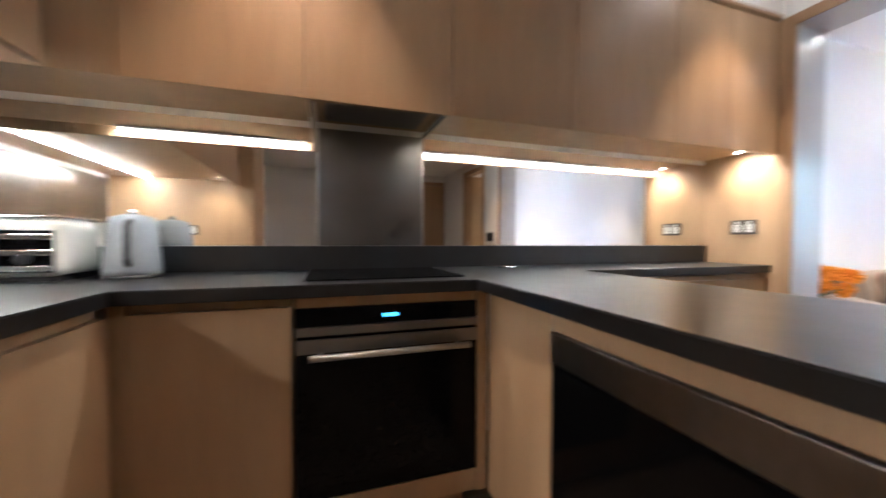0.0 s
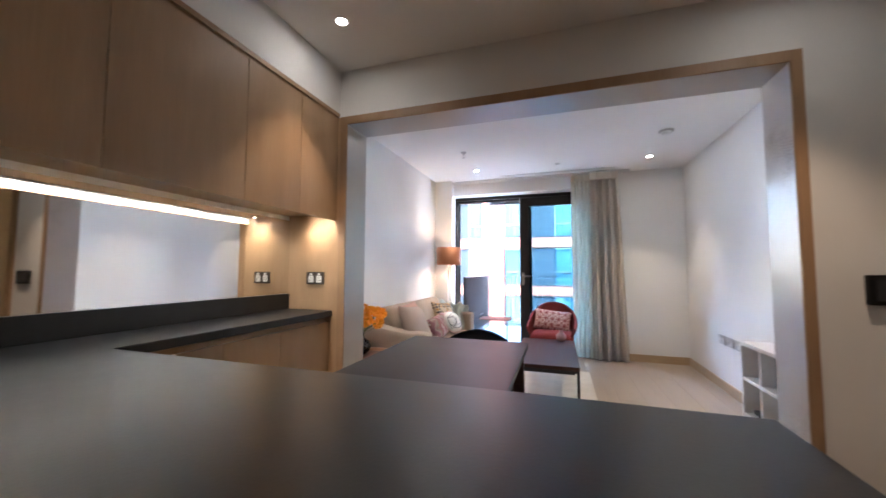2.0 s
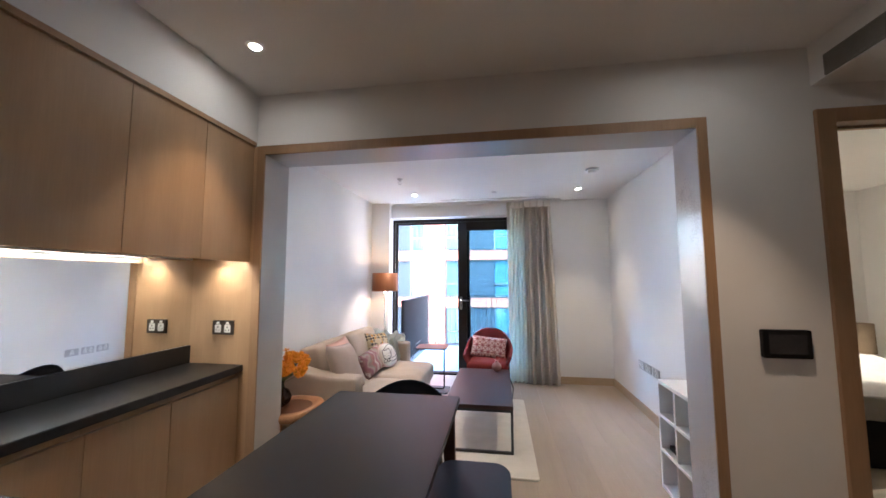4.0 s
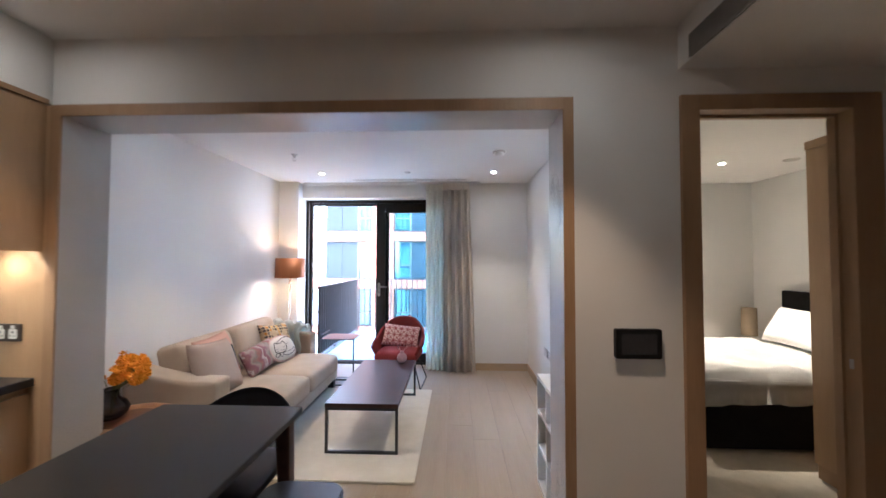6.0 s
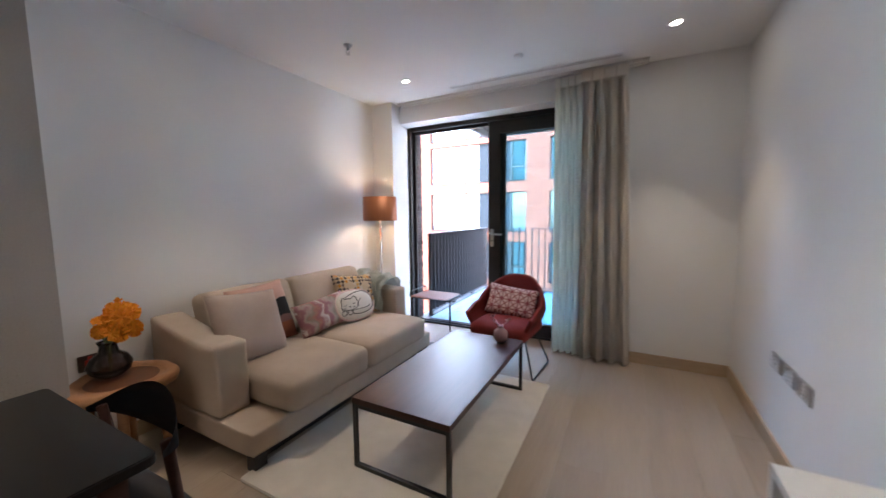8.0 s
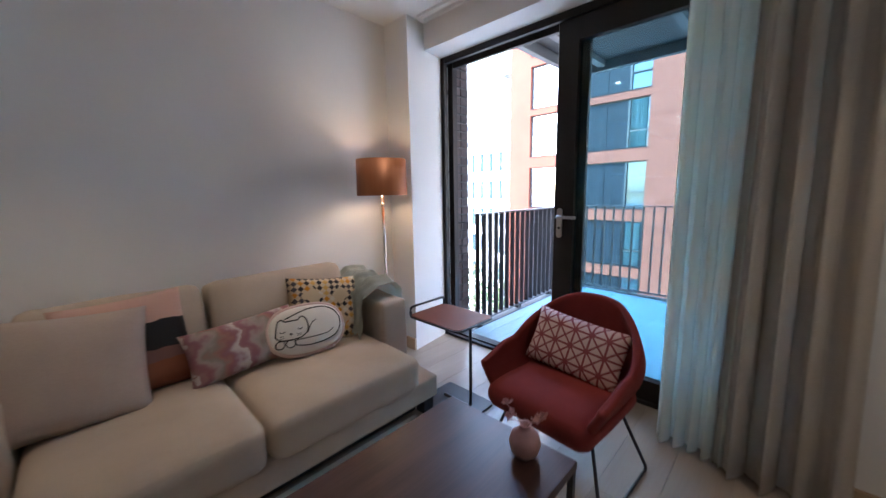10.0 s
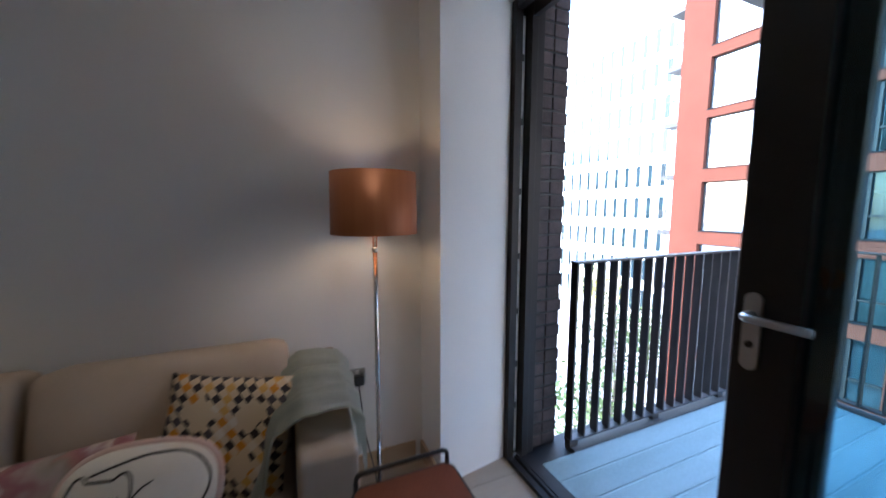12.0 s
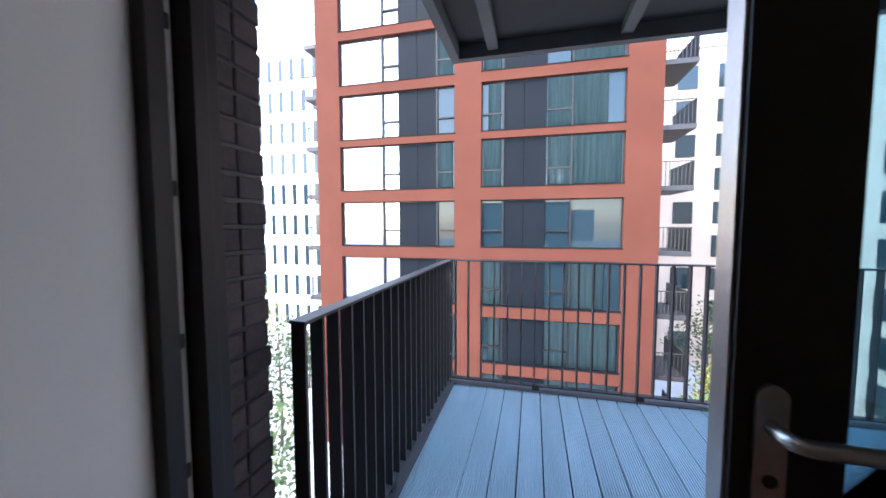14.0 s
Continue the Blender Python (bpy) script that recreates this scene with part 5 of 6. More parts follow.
def dining():
    t = thing("dining_table", label="rectangular dining table with a charcoal top and walnut legs", category="dining table")
    part("tabletop", prism(rounded_outline(0.98, 1.715, -1.2, 0.06, 0.02, 4), 0.722, 0.75, 0.003), TABLE_TOP, t)
    for x in (1.04, 1.655):
        for y in (-1.12, -0.02):
            bm = box((x - 0.036, x + 0.036, y - 0.028, y + 0.028, 0.0, 0.7215), bevel=0.006)
            for v in bm.verts:
                f = v.co.z / 0.72
                v.co.x = x + (v.co.x - x) * (0.55 + 0.45 * f) + (1 - f) * (0.03 if x > 1.3 else -0.03)
            part("leg", bm, WALNUT, t, smooth=True)
    part("apron", box((1.05, 1.645, -0.03, -0.012, 0.66, 0.7215), (1.05, 1.645, -1.128, -1.11, 0.66, 0.7215)), WALNUT, t)

    def chair(x, y, rz):
        c = thing("dining_chair", label="dining chair with curved charcoal back and walnut legs", category="chair", group="dining chairs")
        bm = bmesh.new()
        n = 24
        ring = []
        for i in range(n + 1):
            a = radians(-80 + 160 * i / n)
            X, Y = 0.25 * math.sin(a), 0.08 + 0.13 * math.cos(a)
            h = 0.05 * abs(math.sin(a)) ** 2
            lo, hi = 0.63 + h, 0.790 - h * 1.9
            ring.append([bm.verts.new((X, Y, lo + (hi - lo) * k / 4)) for k in range(5)])
        for i in range(n):
            for k in range(4):
                bm.faces.new((ring[i][k], ring[i + 1][k], ring[i + 1][k + 1], ring[i][k + 1]))
        bmesh.ops.solidify(bm, geom=bm.faces[:], thickness=0.022)
        bmesh.ops.recalc_face_normals(bm, faces=bm.faces[:])
        part("backrest", bm, CHAIR_DARK, c, smooth=True)
        part("seat", soft_box(-0.22, 0.22, -0.23, 0.20, 0.425, 0.475, 0.022, 0.01, 8), CHAIR_DARK, c, smooth=True)
        for s in (-1, 1):
            part("front_leg", tube([(0.18 * s, -0.19, 0.43), (0.205 * s, -0.22, 0.0)], 0.015, 8), WALNUT, c, smooth=True)
            part("back_leg", tube([(0.205 * s, 0.13, 0.70), (0.19 * s, 0.16, 0.44), (0.205 * s, 0.24, 0.0)], 0.015, 8), WALNUT, c, smooth=True)
        c.matrix_basis = pose(x, y, 0, 0, 0, rz)

    chair(1.385, 0.0, 0)
    NAVY = mottled("navy_leather", (0.022, 0.030, 0.055), (0.034, 0.046, 0.078), 7, rough=0.42, spec=0.45, bump=0.3, fine=260)
    st = thing("stool", label="low stool with a navy leather seat beside the table", category="stool")
    seat = prism(rounded_outline(-0.185, 0.185, -0.23, 0.23, 0.09, 8), 0.425, 0.468, 0.010)
    part("seat", seat, NAVY, st, smooth=False)
    for sx in (-1, 1):
        for sy in (-1, 1):
            part("leg", tube([(0.13 * sx, 0.17 * sy, 0.424), (0.155 * sx, 0.195 * sy, 0.0)], 0.015, 8), WALNUT, st, smooth=True)
    st.matrix_basis = pose(1.805, -0.305, 0)


dining()


def cube_shelf():
    s = thing("cube_shelf", label="white open cube shelf unit against the wall", category="shelf")
    x0, x1, y0, y1, h = 3.035, 3.445, 0.26, 0.735, 0.72
    part("top", box((x0, x1, y0, y1, h - 0.022, h), bevel=0.001), WHITE_LACQ, s)
    part("bottom", box((x0, x1, y0, y1, 0.001, 0.023)), WHITE_LACQ, s)
    for y in (y0, y1 - 0.02):
        part("side_panel", box((x0, x1, y, y + 0.02, 0.0235, h - 0.0225)), WHITE_LACQ, s)
    part("back_panel", box((x1 - 0.008, x1, y0 + 0.0205, y1 - 0.0205, 0.0235, h - 0.0225)), WHITE_LACQ, s)
    for z in (0.245, 0.475):
        part("shelf_board", box((x0 + 0.002, x1 - 0.0085, y0 + 0.0205, y1 - 0.0205, z, z + 0.018)), WHITE_LACQ, s)
    part("divider", box((x0 + 0.002, x1 - 0.0085, 0.49, 0.508, 0.0235, 0.2445), (x0 + 0.002, x1 - 0.0085, 0.49, 0.508, 0.2635, 0.4745), (x0 + 0.002, x1 - 0.0085, 0.49, 0.508, 0.4935, h - 0.0225)), WHITE_LACQ, s)
    b = thing("book", label="dark book lying in the white shelf", category="book")
    part("cover", box((3.08, 3.25, 0.53, 0.70, 0.2635, 0.29), bevel=0.002), BLACK_METAL, b)


cube_shelf()


def curtain(name, label, material, x0, x1, y, folds, depth, z0, z1, seed, flare=0.0):
    c = thing(name, label=label, category="curtain", group="window curtains")
    bm = bmesh.new()
    n, rows = folds * 16, 14
    grid = []
    for j in range(rows + 1):
        v = j / rows
        row = []
        for i in range(n + 1):
            u = i / n
            a = u * folds * 2 * math.pi
            wob = noise.noise((u * folds * 0.45 + seed, v * 0.5, seed))
            amp = depth * (0.75 + 0.40 * (1 - v)) * (1 + 0.7 * noise.noise((u * folds * 0.5, seed, 0.3)))
            x = x0 + (x1 - x0) * (u + (1 - v) * flare * u) + 0.02 * wob + 0.010 * math.cos(2 * a)
            row.append(bm.verts.new((x, y + amp * (math.sin(a + 0.9 * wob) + 0.22 * math.sin(2 * a + 1.3)), z0 + (z1 - z0) * v)))
        grid.append(row)
    for j in range(rows):
        for i in range(n):
            bm.faces.new((grid[j][i], grid[j][i + 1], grid[j + 1][i + 1], grid[j + 1][i]))
    bmesh.ops.solidify(bm, geom=bm.faces[:], thickness=0.002)
    part("cloth", bm, material, c, smooth=True)
    for k in range(folds):
        xa, xb = x0 + (x1 - x0) * k / folds, x0 + (x1 - x0) * (k + 1) / folds
        part("heading_pleat", box((xa + 0.004, xb - 0.004, y - 0.020 - depth * 0.55, y + 0.012, z1 - 0.085, z1 + 0.004), bevel=0.006), material, c)


def cloth_material(name, colour, through_light, open_lo, open_hi):
    """Woven cloth that lets some light through, with a little openness between its threads."""
    m, n, l, b = base_material(name, 0.92, 0.0, 0.2)
    tc, grain, tone = n.new("ShaderNodeTexCoord"), n.new("ShaderNodeTexNoise"), n.new("ShaderNodeMix")
    grain.inputs["Scale"].default_value = 180
    l.new(tc.outputs["Object"], grain.inputs["Vector"])
    tone.data_type = "RGBA"
    tone.inputs[6].default_value = (*[c * 0.9 for c in colour], 1)
    tone.inputs[7].default_value = (*[min(1, c * 1.06) for c in colour], 1)
    l.new(grain.outputs["Fac"], tone.inputs[0])
    l.new(tone.outputs[2], b.inputs["Base Color"])
    tl, tt, m1, m2, rng = (n.new("ShaderNode" + k) for k in ("BsdfTranslucent", "BsdfTransparent", "MixShader", "MixShader", "MapRange"))
    l.new(tone.outputs[2], tl.inputs[0])
    m1.inputs[0].default_value = through_light
    rng.inputs["To Min"].default_value, rng.inputs["To Max"].default_value = open_lo, open_hi
    l.new(grain.outputs["Fac"], rng.inputs["Value"])
    l.new(rng.outputs[0], m2.inputs[0])
    l.new(b.outputs[0], m1.inputs[1])
    l.new(tl.outputs[0], m1.inputs[2])
    l.new(m1.outputs[0], m2.inputs[1])
    l.new(tt.outputs[0], m2.inputs[2])
    l.new(m2.outputs[0], n["Material Output"].inputs[0])
    return m


DRAPE = cloth_material("beige_drape", (0.80, 0.745, 0.67), 0.14, 0.0, 0.0)
SHEER = cloth_material("white_sheer", (0.99, 0.97, 0.87), 0.55, 0.04, 0.09)
curtain("sheer_curtain", "white sheer curtain drawn beside the balcony door", SHEER, 2.07, 2.42, 3.09, 6, 0.030, 0.015, 2.51, 1.0)
curtain("drape", "heavy beige floor-length drape gathered beside the door", DRAPE, 2.30, 2.66, 3.035, 4, 0.048, 0.012, 2.51, 4.0, 0.22)
tr = thing("curtain_track", label="white curtain track under the ceiling", category="curtain track")
part("rail", box((0.40, 2.80, 3.02, 3.04, LCEIL - 0.022, LCEIL - 0.0005), (0.40, 2.80, 3.09, 3.11, LCEIL - 0.022, LCEIL - 0.0005)), WHITE_PLASTIC, tr)

structure("baseboard", box((WIN1, RIGHT, 3.131, 3.1465, 0, 0.095), bevel=0.001), SKIRT, "low oak skirting board", "skirting")
structure("baseboard_right", box((RIGHT - 0.0155, RIGHT - 0.0005, 0.245, 3.13, 0, 0.095), bevel=0.001), SKIRT, "low oak skirting board", "skirting")
structure("baseboard_left", box((LEFT + 0.0005, LEFT + 0.0155, 0.245, 2.914, 0, 0.095), bevel=0.001), SKIRT, "low oak skirting board", "skirting")
structure("baseboard_nib", box((LEFT + 0.016, 0.366, 2.939, 2.954, 0, 0.095), bevel=0.001), SKIRT, "low oak skirting board", "skirting")
structure("baseboard_portal", box((3.0505, 3.559, -0.0155, -0.0005, 0, 0.095), bevel=0.001), SKIRT, "low oak skirting board", "skirting")


# ---- balcony ----
DECK = mottled("composite_deck", (0.305, 0.395, 0.405), (0.40, 0.50, 0.515), 3, (3, 0.5, 1), 0.65, bump=0.15, fine=40, fine_stretch=(6, 1, 1), per_object=0.06)
STEEL_PAINT = mottled("grey_steel_paint", (0.06, 0.059, 0.058), (0.088, 0.086, 0.084), 4, rough=0.6, bump=0.1, fine=80)
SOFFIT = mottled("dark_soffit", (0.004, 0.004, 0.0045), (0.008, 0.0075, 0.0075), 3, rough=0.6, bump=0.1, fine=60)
DARK_BRICK = mottled("dark_brick", (0.045, 0.034, 0.034), (0.085, 0.062, 0.060), 12, rough=0.85, bump=0.6, fine=70, per_object=0.25)
DZ = -0.025
BX0, BX1, BY1 = 0.35, 3.50, 5.86


def balcony():
    d = tagged(thing("balcony_deck", kind="structure"), "grooved grey composite balcony deck", "deck")
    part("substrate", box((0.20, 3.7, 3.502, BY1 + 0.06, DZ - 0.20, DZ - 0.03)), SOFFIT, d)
    part("edge_strip", box((BX0 - 0.03, BX0 + 0.055, 3.78, BY1 + 0.05, DZ - 0.029, DZ + 0.006), bevel=0.002), STEEL_PAINT, d)
    part("edge_strip", box((BX0 + 0.057, 3.6, BY1 - 0.04, BY1 + 0.05, DZ - 0.029, DZ + 0.006), bevel=0.002), STEEL_PAINT, d)
    # one grooved board, repeated
    bw, pitch, y0, y1 = 0.139, 0.147, 3.505, BY1 - 0.042
    bm = bmesh.new()
    n = 10
    pts = [(0, -0.026)]
    for k in range(n):
        a = bw * k / n
        pts += [(a + 0.0012, 0.0), (a + bw / n * 0.52, 0.0), (a + bw / n * 0.56, -0.014), (a + bw / n * 0.97, -0.014)]
    pts += [(bw, -0.026)]
    front = [bm.verts.new((x, y0, z)) for x, z in pts]
    rear = [bm.verts.new((x, y1, z)) for x, z in pts]
    for k in range(len(pts) - 1):
        bm.faces.new((front[k], front[k + 1], rear[k + 1], rear[k]))
    me = bpy.data.meshes.new("board")
    bmesh.ops.recalc_face_normals(bm, faces=bm.faces[:])
    bm.to_mesh(me)
    bm.free()
    me.materials.append(DECK)
    x = BX0 + 0.058
    while x + bw < 3.62:
        b = new("board", me)
        b.parent = d
        b.location = (x, 0, DZ)
        x += pitch
    r = thing("balcony_railing", label="black metal balcony railing with upright flat bars", category="railing")
    top = 1.075
    part("handrail", box((BX0 - 0.03, BX0 + 0.03, 3.765, BY1 + 0.03, top - 0.012, top), bevel=0.002), BALUSTER, r)
    part("handrail", box((BX0 + 0.031, 3.62, BY1 - 0.03, BY1 + 0.03, top - 0.012, top), bevel=0.002), BALUSTER, r)
    part("bottom_rail", box((BX0 - 0.025, BX0 + 0.025, 3.765, BY1 - 0.03, 0.015, 0.027)), BALUSTER, r)
    part("bottom_rail", box((BX0 + 0.03, 3.62, BY1 - 0.025, BY1 + 0.025, 0.015, 0.027)), BALUSTER, r)
    side = box((-0.025, 0.025, -0.006, 0.006, 0.028, top - 0.0125))
    me_side = bpy.data.meshes.new("baluster")
    side.to_mesh(me_side)
    side.free()
    me_side.materials.append(BALUSTER)
    y = 3.775
    while y < BY1 - 0.03:
        o = new("baluster", me_side)
        o.parent = r
        o.location = (BX0, y, 0)
        y += 0.099
    x = BX0 + 0.06
    while x < 3.6:
        o = new("baluster", me_side)
        o.parent = r
        o.matrix_basis = pose(x, BY1, 0, 0, 0, 90)
        x += 0.113
    part("corner_post", box((BX0 - 0.025, BX0 + 0.025, BY1 - 0.025, BY1 + 0.025, DZ + 0.007, top - 0.0125)), BALUSTER, r)
    for y in (3.80, 4.5, 5.2):
        part("foot_bracket", box((BX0 - 0.02, BX0 + 0.02, y - 0.03, y + 0.03, DZ + 0.0065, 0.0148)), BALUSTER, r)
    for x in (1.1, 1.9, 2.7):
        part("foot_bracket", box((x - 0.03, x + 0.03, BY1 - 0.02, BY1 + 0.02, DZ + 0.0065, 0.0148)), BALUSTER, r)
    for z in (0.25, 0.60, 0.95):
        part("bolt", lathe([(0, 0.005), (0.008, 0.004), (0.009, 0), (0, 0)], 10), SATIN, r).matrix_basis = pose(BX0 + 0.0255, BY1 - 0.06, z, 0, 90, 0)
    # balcony above
    u = thing("upper_balcony", label="dark underside of the balcony above with steel beams", category="balcony")
    X0, X1, Y0, Y1, Z = 0.44, 3.75, 3.75, 5.60, 2.62
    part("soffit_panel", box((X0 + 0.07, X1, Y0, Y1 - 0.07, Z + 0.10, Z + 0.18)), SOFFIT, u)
    part("edge_beam", box((X0, X0 + 0.065, Y0, Y1, Z, Z + 0.22), bevel=0.003), STEEL_PAINT, u)
    part("edge_beam", box((X0 + 0.066, X1, Y1 - 0.065, Y1, Z, Z + 0.22), bevel=0.003), STEEL_PAINT, u)
    for x in (0.72, 1.62, 2.52, 3.4):
        part("joist", box((x, x + 0.075, Y0, Y1 - 0.067, Z + 0.04, Z + 0.0995)), STEEL_PAINT, u)
    part("nosing", box((1.15, 2.15, Y1 + 0.001, Y1 + 0.02, Z + 0.02, Z + 0.05)), STEEL_PAINT, u)
    # reveal lining and brick pier outside the door
    structure("wall_outer", box((-4.0, 0.238, 3.53, 3.752, -3.5, 3.6), (-4.0, 4.4, 3.532, 3.74, 2.86, 3.6), (2.48, 4.6, 3.41, 3.74, -3.5, 2.8)), DARK_BRICK, "dark brick outer wall beside the balcony", "wall")
    structure("trim_reveal", box((0.225, WIN0 + 0.015, 3.4715, 3.485, DZ, WTOP), (0.225, 0.30, 3.4855, 3.56, DZ, WTOP + 0.1), bevel=0.002), FRAME_DARK, "dark metal reveal lining of the balcony door", "trim")
    pier = tagged(thing("wall_brick_pier", kind="structure"), "dark brick pier beside the balcony door", "wall")
    part("mortar", box((0.02, 0.24, 3.561, 3.764, -0.2, 2.9)), BLACK_METAL, pier)
    bm = box((-0.05, 0.05, 0, 0.099, 0, 0.065), bevel=0.004, segments=1)
    meb = bpy.data.meshes.new("brick")
    bm.to_mesh(meb)
    bm.free()
    meb.materials.append(DARK_BRICK)
    rnd = random.Random(3)
    for k in range(41):
        for c in range(2):
            o = new("brick", meb)
            o.parent = pier
            y = 3.562 + c * 0.106
            wide = 1.0 if c == 0 or k % 2 else 0.93
            o.matrix_basis = pose(0.197 + rnd.uniform(-0.002, 0.003), y, -0.2 + k * 0.075, 0, 0, rnd.uniform(-0.6, 0.6)) @ Matrix.Diagonal((1, wide + 0.04 * (c == 1) + rnd.uniform(-0.03, 0.03), 1, 1))


balcony()


# ---- buildings outside ----
RED_BRICK = mottled("red_brick_far", (0.092, 0.0270, 0.0155), (0.114, 0.036, 0.0215), 0.5, rough=0.9, bump=0.3, fine=14, fine_stretch=(1, 1, 3), spec=0.2)
GREY_PANEL = mottled("grey_cladding", (0.0055, 0.0072, 0.0095), (0.0082, 0.0104, 0.0135), 0.4, rough=0.6, bump=0, spec=0.10)
FAR_GLASS, gn, gl_, gb = base_material("facade_glass", 0.03, 0.0, 0.5)
gb.inputs["Base Color"].default_value = (0.016, 0.03, 0.037, 1)
gb.inputs["IOR"].default_value = 1.5
COATED, cn, cl_, cb = base_material("coated_glass", 0.02, 0.0, 1.0)
cb.inputs["Base Color"].default_value = (0.08, 0.11, 0.13, 1)
cb.inputs["IOR"].default_value = 2.6
FAR_CURTAIN = mottled("far_curtain", (0.075, 0.135, 0.145), (0.15, 0.225, 0.235), 3, (6, 1, 0.2), 0.9, bump=0)
PALE = mottled("pale_render", (0.66, 0.64, 0.60), (0.74, 0.72, 0.68), 0.3, rough=0.9, bump=0.1, fine=10)
PALE_BRICK = mottled("pale_brick_far", (0.46, 0.37, 0.30), (0.54, 0.45, 0.37), 0.4, rough=0.9, bump=0.2, fine=12)
GROUND = mottled("paving", (0.36, 0.35, 0.33), (0.44, 0.43, 0.41), 0.4, rough=0.9, bump=0.2, fine=6)
GREEN = mottled("leaf_green", (0.045, 0.075, 0.02), (0.10, 0.13, 0.04), 3, rough=0.8, per_object=0.2)
YELLOW_LEAF = mottled("leaf_yellow", (0.28, 0.24, 0.03), (0.40, 0.33, 0.05), 3, rough=0.8)
BARK = mottled("bark", (0.07, 0.05, 0.035), (0.11, 0.085, 0.06), 4, rough=0.9, bump=0.6, fine=20)
GZ = -11.5


def pleated(x0, x1, y, z0, z1):
    """A hanging curtain with soft folds."""
    bm = bmesh.new()
    n = max(8, int((x1 - x0) * 12))
    rows = []
    for z in (z0, z1):
        rows.append([bm.verts.new((x0 + (x1 - x0) * i / n + 0.02 * math.sin(i * 2.1), y + 0.030 * math.sin(i * 1.9) + 0.012 * math.sin(i * 0.7), z)) for i in range(n + 1)])
    for i in range(n):
        bm.faces.new((rows[0][i], rows[0][i + 1], rows[1][i + 1], rows[1][i]))
    bmesh.ops.solidify(bm, geom=bm.faces[:], thickness=0.006)
    return bm


def red_building():
    b = thing("apartment_building", label="red brick apartment block with wide windows across the court", category="building")
    Y, XL, XR = 21.0, -10.85, 6.65
    tops = [17.2, 14.3, 11.42, 8.5, 5.72, 2.67, -0.36, -3.35, -6.35, -9.3]
    bays = ((-9.42, -2.9), (-1.53, 5.14))
    hgt = 2.42
    part("core", box((XL + 0.02, XR - 0.02, Y + 0.5, Y + 10, GZ, 20)), RED_BRICK, b)
    for x0, x1 in ((XL, bays[0][0]), (bays[0][1], bays[1][0]), (bays[1][1], XR)):
        part("pier", box((x0, x1, Y, Y + 0.49, GZ, 20)), RED_BRICK, b)
    for bay, (x0, x1) in enumerate(bays):
        zs = [20.0]
        for t in tops:
            part("spandrel", box((x0, x1, Y, Y + 0.488, t, zs[-1])), RED_BRICK, b)
            zs.append(t - hgt)
        part("spandrel", box((x0, x1, Y, Y + 0.488, GZ, zs[-1])), RED_BRICK, b)
        for r, t in enumerate(tops):
            z0 = t - hgt
            w = part("window", box((x0, x1, Y + 0.20, Y + 0.26, z0, z0 + 0.07), (x0, x1, Y + 0.20, Y + 0.26, t - 0.06, t), (x0, x0 + 0.06, Y + 0.20, Y + 0.26, z0 + 0.07, t - 0.06),
                                   (x1 - 0.06, x1, Y + 0.20, Y + 0.26, z0 + 0.07, t - 0.06)), FRAME_DARK, b)
            part("sill", box((x0 - 0.02, x1 + 0.02, Y - 0.03, Y + 0.199, z0 + 0.001, z0 + 0.04)), GREY_PANEL, w)
            if bay == 0:
                g = ((x0 + 0.06, -6.95), (-6.85, -6.02), (-3.82, x1 - 0.06))
                solid = (-6.0, -4.95), (-4.93, -3.84)
                splits = (-6.85, -6.02), (-3.82, x1 - 0.06)
            else:
                g = ((x0 + 0.06, -0.48), (1.64, 2.75), (2.85, x1 - 0.06))
                solid = (-0.46, 0.56), (0.58, 1.62)
                splits = (x0 + 0.06, -0.48), (1.64, 2.75)
            for gx0, gx1 in g:
                part("pane", box((gx0, gx1, Y + 0.225, Y + 0.235, z0 + 0.071, t - 0.061)), COATED if bay == 0 and gx1 < -5 else FAR_GLASS, w)
            for sx0, sx1 in solid:
                part("cladding_panel", box((sx0, sx1, Y + 0.16, Y + 0.22, z0 + 0.071, t - 0.061)), GREY_PANEL, w)
            for sx0, sx1 in splits:
                part("transom", box((sx0, sx1, Y + 0.11, Y + 0.224, z0 + 0.82, z0 + 0.90)), FRAME_DARK, w)
            part("mullion", box((g[0][1], g[0][1] + 0.09, Y + 0.10, Y + 0.226, z0 + 0.071, t - 0.061)), FRAME_DARK, w)
            part("mullion", box((g[2][0] - 0.09, g[2][0], Y + 0.10, Y + 0.226, z0 + 0.071, t - 0.061)), FRAME_DARK, w)
            if bay == 1 and r not in (5, 9):
                part("drape", pleated((1.70, 1.72, 2.70, 1.68)[r % 4], x1 - (0.12 if r % 3 else 0.75), Y + 0.155, z0 + 0.08, t - 0.08), FAR_CURTAIN, w, smooth=True)
                part("drape", pleated(x0 + (0.35 if r % 2 else 0.1), -0.55, Y + 0.15, z0 + 0.08, t - 0.08), FAR_CURTAIN, w, smooth=True)
            elif bay == 0 and r % 2 == 0:
                part("drape", pleated(-3.75, x1 - 0.12, Y + 0.15, z0 + 0.08, t - 0.08), FAR_CURTAIN, w, smooth=True)
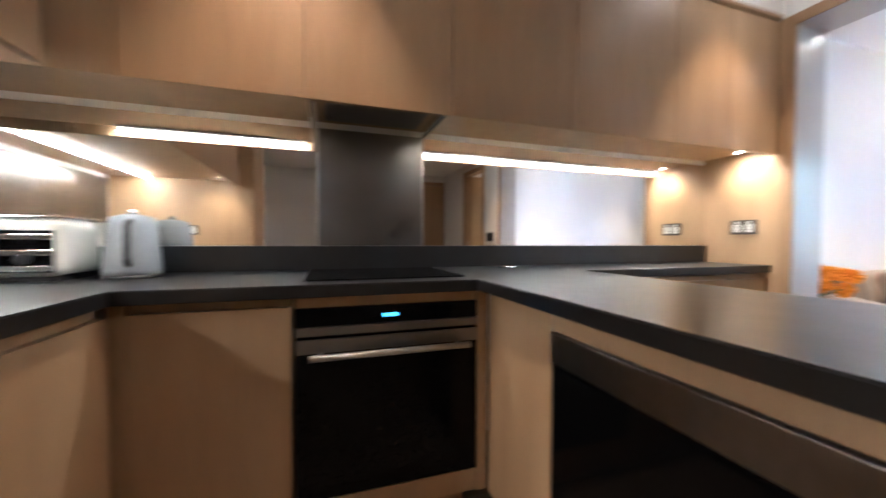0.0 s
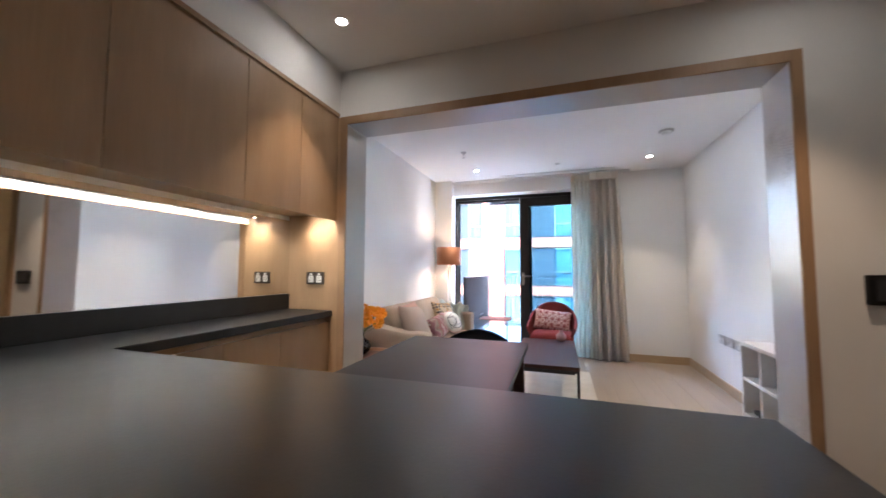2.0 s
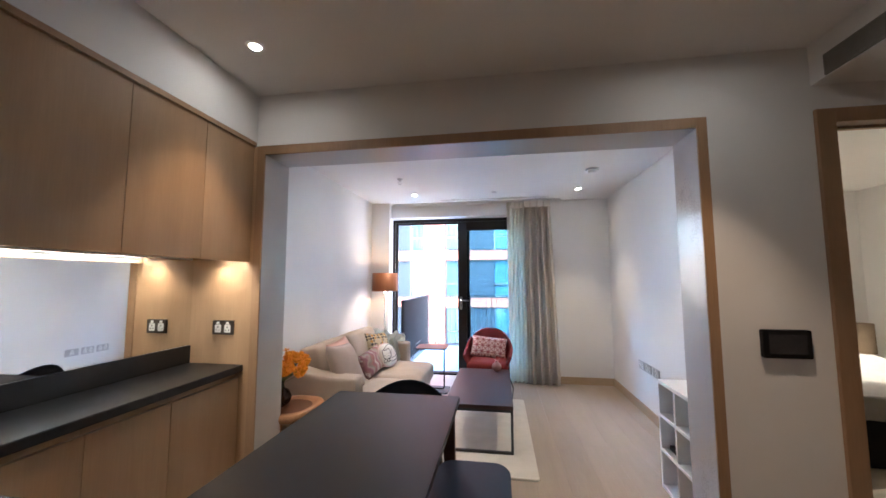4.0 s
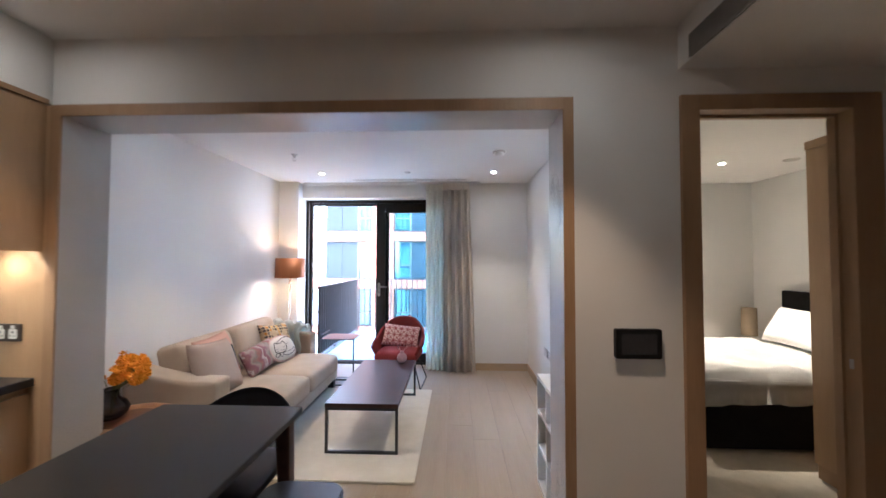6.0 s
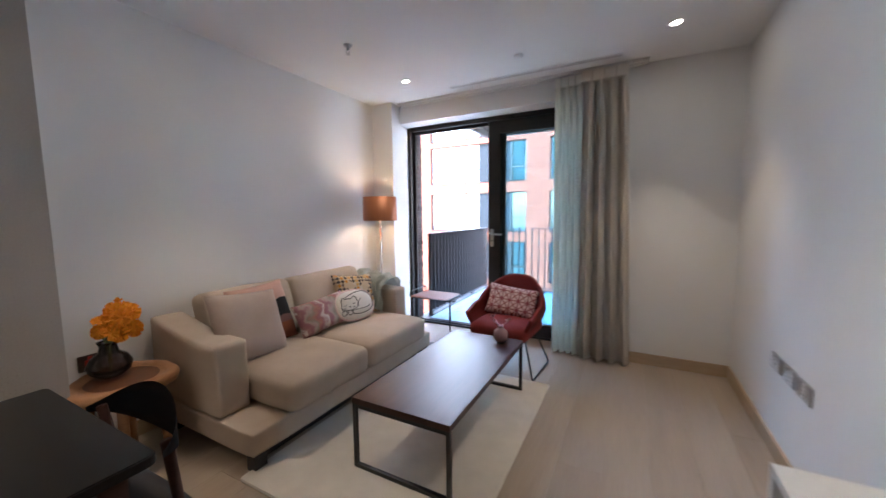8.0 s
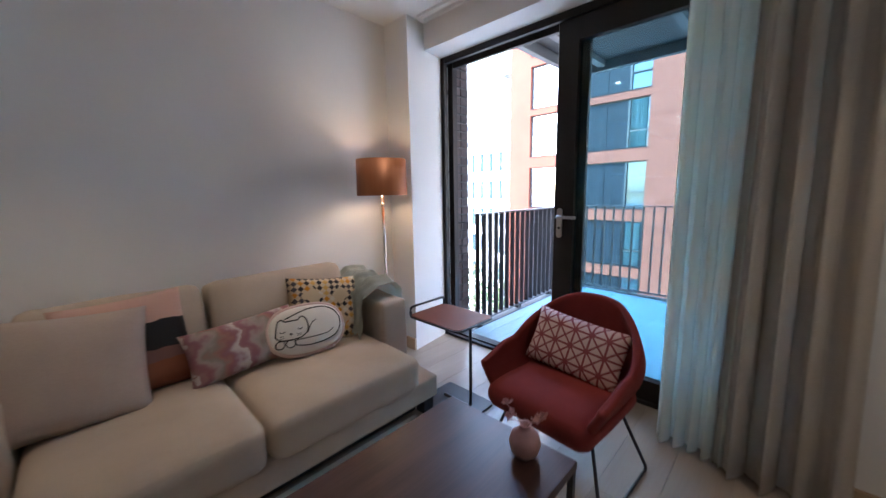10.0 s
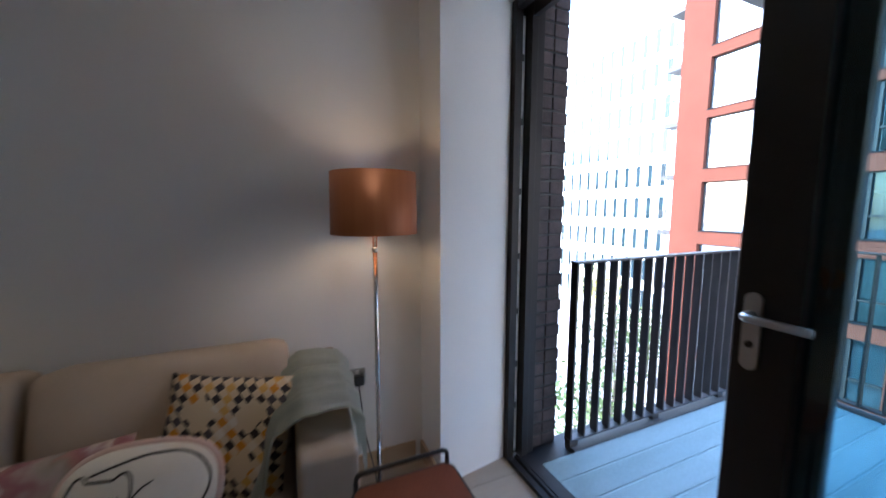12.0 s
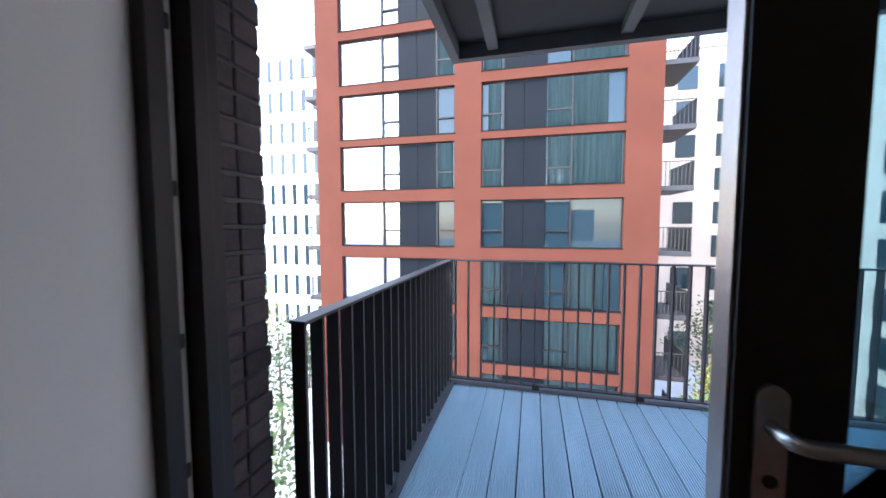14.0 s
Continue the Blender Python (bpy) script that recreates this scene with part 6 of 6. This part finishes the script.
    for sx, x0, x1 in ((-1, XL - 1.15, XL), (1, XR, XR + 1.55)):
        for r, t in enumerate(tops[1:]):
            z0 = t - hgt - 0.1
            bal = part("balcony", box((x0, x1, Y + 0.6, Y + 3.6, z0 - 0.22, z0)), BALUSTER, b)
            part("guard_rail", box((x0, x1, Y + 0.61, Y + 0.66, z0 + 1.1, z0 + 1.14)), BALUSTER, bal)
            for k in range(10):
                xb = x0 + 0.02 + k * (x1 - x0 - 0.06) / 9
                part("guard_bar", box((xb, xb + 0.025, Y + 0.62, Y + 0.65, z0, z0 + 1.1)), BALUSTER, bal)
            if sx > 0:
                part("screen", box((x1 - 0.05, x1, Y + 0.67, Y + 3.5, z0, z0 + 1.14)), BLACK_METAL, bal)


red_building()


def slab_block(name, label, x0, x1, y0, y1, top, material, storey, pitch, win_w, fins=False, face="-y"):
    b = thing(name, label=label, category="building")
    part("wall", box((x0, x1, y0, y1, GZ, top)), material, b)
    z = GZ + 1.0
    while z + storey < top:
        if face == "-y":
            x = x0 + 0.8
            while x + win_w < x1:
                w = part("window", box((x, x + win_w, y0 - 0.06, y0 - 0.01, z, z + storey * 0.66)), FAR_GLASS, b)
                if fins:
                    part("fin", box((x + win_w, x + win_w + 0.16, y0 - 0.35, y0 - 0.012, z - 0.2, z + storey * 0.8)), PALE, w)
                x += pitch
        else:
            y = y0 + 0.8
            while y + win_w < y1:
                xs = (x1 + 0.01, x1 + 0.06) if face == "x" else (x0 - 0.06, x0 - 0.01)
                w = part("window", box((*xs, y, y + win_w, z, z + storey * 0.66)), FAR_GLASS, b)
                if fins:
                    xf = (x1 + 0.012, x1 + 0.35) if face == "x" else (x0 - 0.35, x0 - 0.012)
                    part("fin", box((*xf, y + win_w, y + win_w + 0.16, z - 0.2, z + storey * 0.8)), PALE, w)
                y += pitch
        z += storey
    part("parapet", box((x0 - 0.1, x1 + 0.1, y0 - 0.1, y1 + 0.1, top, top + 0.5)), material, b)
    return b


slab_block("office_building", "pale office block with upright white fins", -62, -22, 40, 58, 25.5, PALE, 3.6, 1.5, 0.75, True)
slab_block("glass_tower", "tall pale tower with rows of windows", -44, -26, 66, 84, 34, PALE, 3.3, 2.6, 1.7)
slab_block("pale_building", "cream apartment block beyond the red building", 9.5, 26, 40, 56, 17, PALE_BRICK, 3.0, 3.2, 1.6)
slab_block("pale_building", "cream apartment block at the side of the court", 22, 34, 8, 36, 18, PALE_BRICK, 3.0, 3.4, 1.8, False, "-x")
slab_block("side_building", "pale low building beside the court", -74, -56, -6, 40, 12, PALE, 3.2, 2.6, 1.5, True, "x")

structure("ground", box((-700, 700, -300, 900, GZ - 0.4, GZ)), GROUND, "pale paved ground of the court below", "ground")
structure("wall_own_building", box((-4.0, 14, -8, 3.52, -11.5, -3.52)), DARK_BRICK, "dark brick wall of the storeys below", "wall")


def tree(x, y, h, seed, leaf):
    rnd = random.Random(seed)
    t = thing("tree", x, y, GZ, label="small courtyard tree with a loose leafy crown", category="tree", group="court trees")
    bm = bmesh.new()
    trunk = tube([(0, 0, 0), (0.08, 0.03, h * 0.3), (0.02, -0.04, h * 0.65), (0, 0, h * 0.9)], 0.10, 8)
    for v in trunk.verts:
        f = 1 - 0.75 * v.co.z / h
        v.co.x, v.co.y = v.co.x * f, v.co.y * f
    part("trunk", trunk, BARK, t, smooth=True)
    for k in range(6):
        a, z = rnd.uniform(0, 6.28), h * rnd.uniform(0.35, 0.7)
        part("limb", tube([(0, 0, z), (0.5 * math.cos(a), 0.5 * math.sin(a), z + 0.5), (1.1 * math.cos(a), 1.1 * math.sin(a), z + 1.1)], 0.03, 6), BARK, t)
    verts, faces = [], []
    for k in range(900):
        a, u = rnd.uniform(0, 6.28), rnd.uniform(-1, 1)
        r = rnd.random() ** 0.4 * h * 0.34 * (1 + 0.35 * noise.noise((math.cos(a) * 2, math.sin(a) * 2, u * 2 + seed)))
        c = Vector((r * math.cos(a) * math.sqrt(1 - u * u), r * math.sin(a) * math.sqrt(1 - u * u), h * 0.68 + r * u * 1.1))
        d1 = Vector((rnd.uniform(-1, 1), rnd.uniform(-1, 1), rnd.uniform(-1, 1))).normalized() * rnd.uniform(0.09, 0.17)
        d2 = d1.cross(Vector((rnd.uniform(-1, 1), rnd.uniform(-1, 1), rnd.uniform(-1, 1)))).normalized() * d1.length * 0.6
        s = len(verts)
        verts += [c - d1, c + d2, c + d1, c - d2]
        faces.append((s, s + 1, s + 2, s + 3))
    me = bpy.data.meshes.new("crown")
    me.from_pydata(verts, [], faces)
    me.materials.append(leaf)
    crown = tagged(new("crown", me), kind="stuff")
    crown.parent = t


for k, (x, y) in enumerate(((-9, 14), (-13, 20), (-16, 27), (-20, 16), (-24, 30), (-7, 9), (-30, 24), (9.5, 19), (11.5, 25), (10.5, 15), (13, 31))):
    tree(x, y, (6.0, 7.5, 5.2)[k % 3], 20 + k, YELLOW_LEAF if k in (4, 8) else GREEN)


# ---- floor planks ----
def planks():
    fl = bpy.data.objects["floor"]
    rnd = random.Random(8)
    made = {}
    pw = 0.22
    x = -0.01
    while x < 5.6:
        y = -4.22 - rnd.uniform(0, 1.6)
        while y < 3.36:
            l = rnd.choice((1.6, 1.9, 2.2))
            y0, y1 = max(y, -4.2), min(y + l - 0.0012, 3.36)
            inside = y1 - y0 > 0.05
            if x > 3.44:
                y1 = min(y1, 0.083)
                inside = inside and y1 - y0 > 0.05
            if inside:
                key = round(y1 - y0, 3)
                if key not in made:
                    bm = box((0, pw - 0.0012, 0, key, -0.006, 0.0), bevel=0.0005, segments=1)
                    me = bpy.data.meshes.new("plank")
                    bm.to_mesh(me)
                    bm.free()
                    me.materials.append(PLANK)
                    made[key] = me
                o = new("plank", made[key])
                o.parent = fl
                o.location = (x, y0, 0)
            y += l
        x += pw


planks()
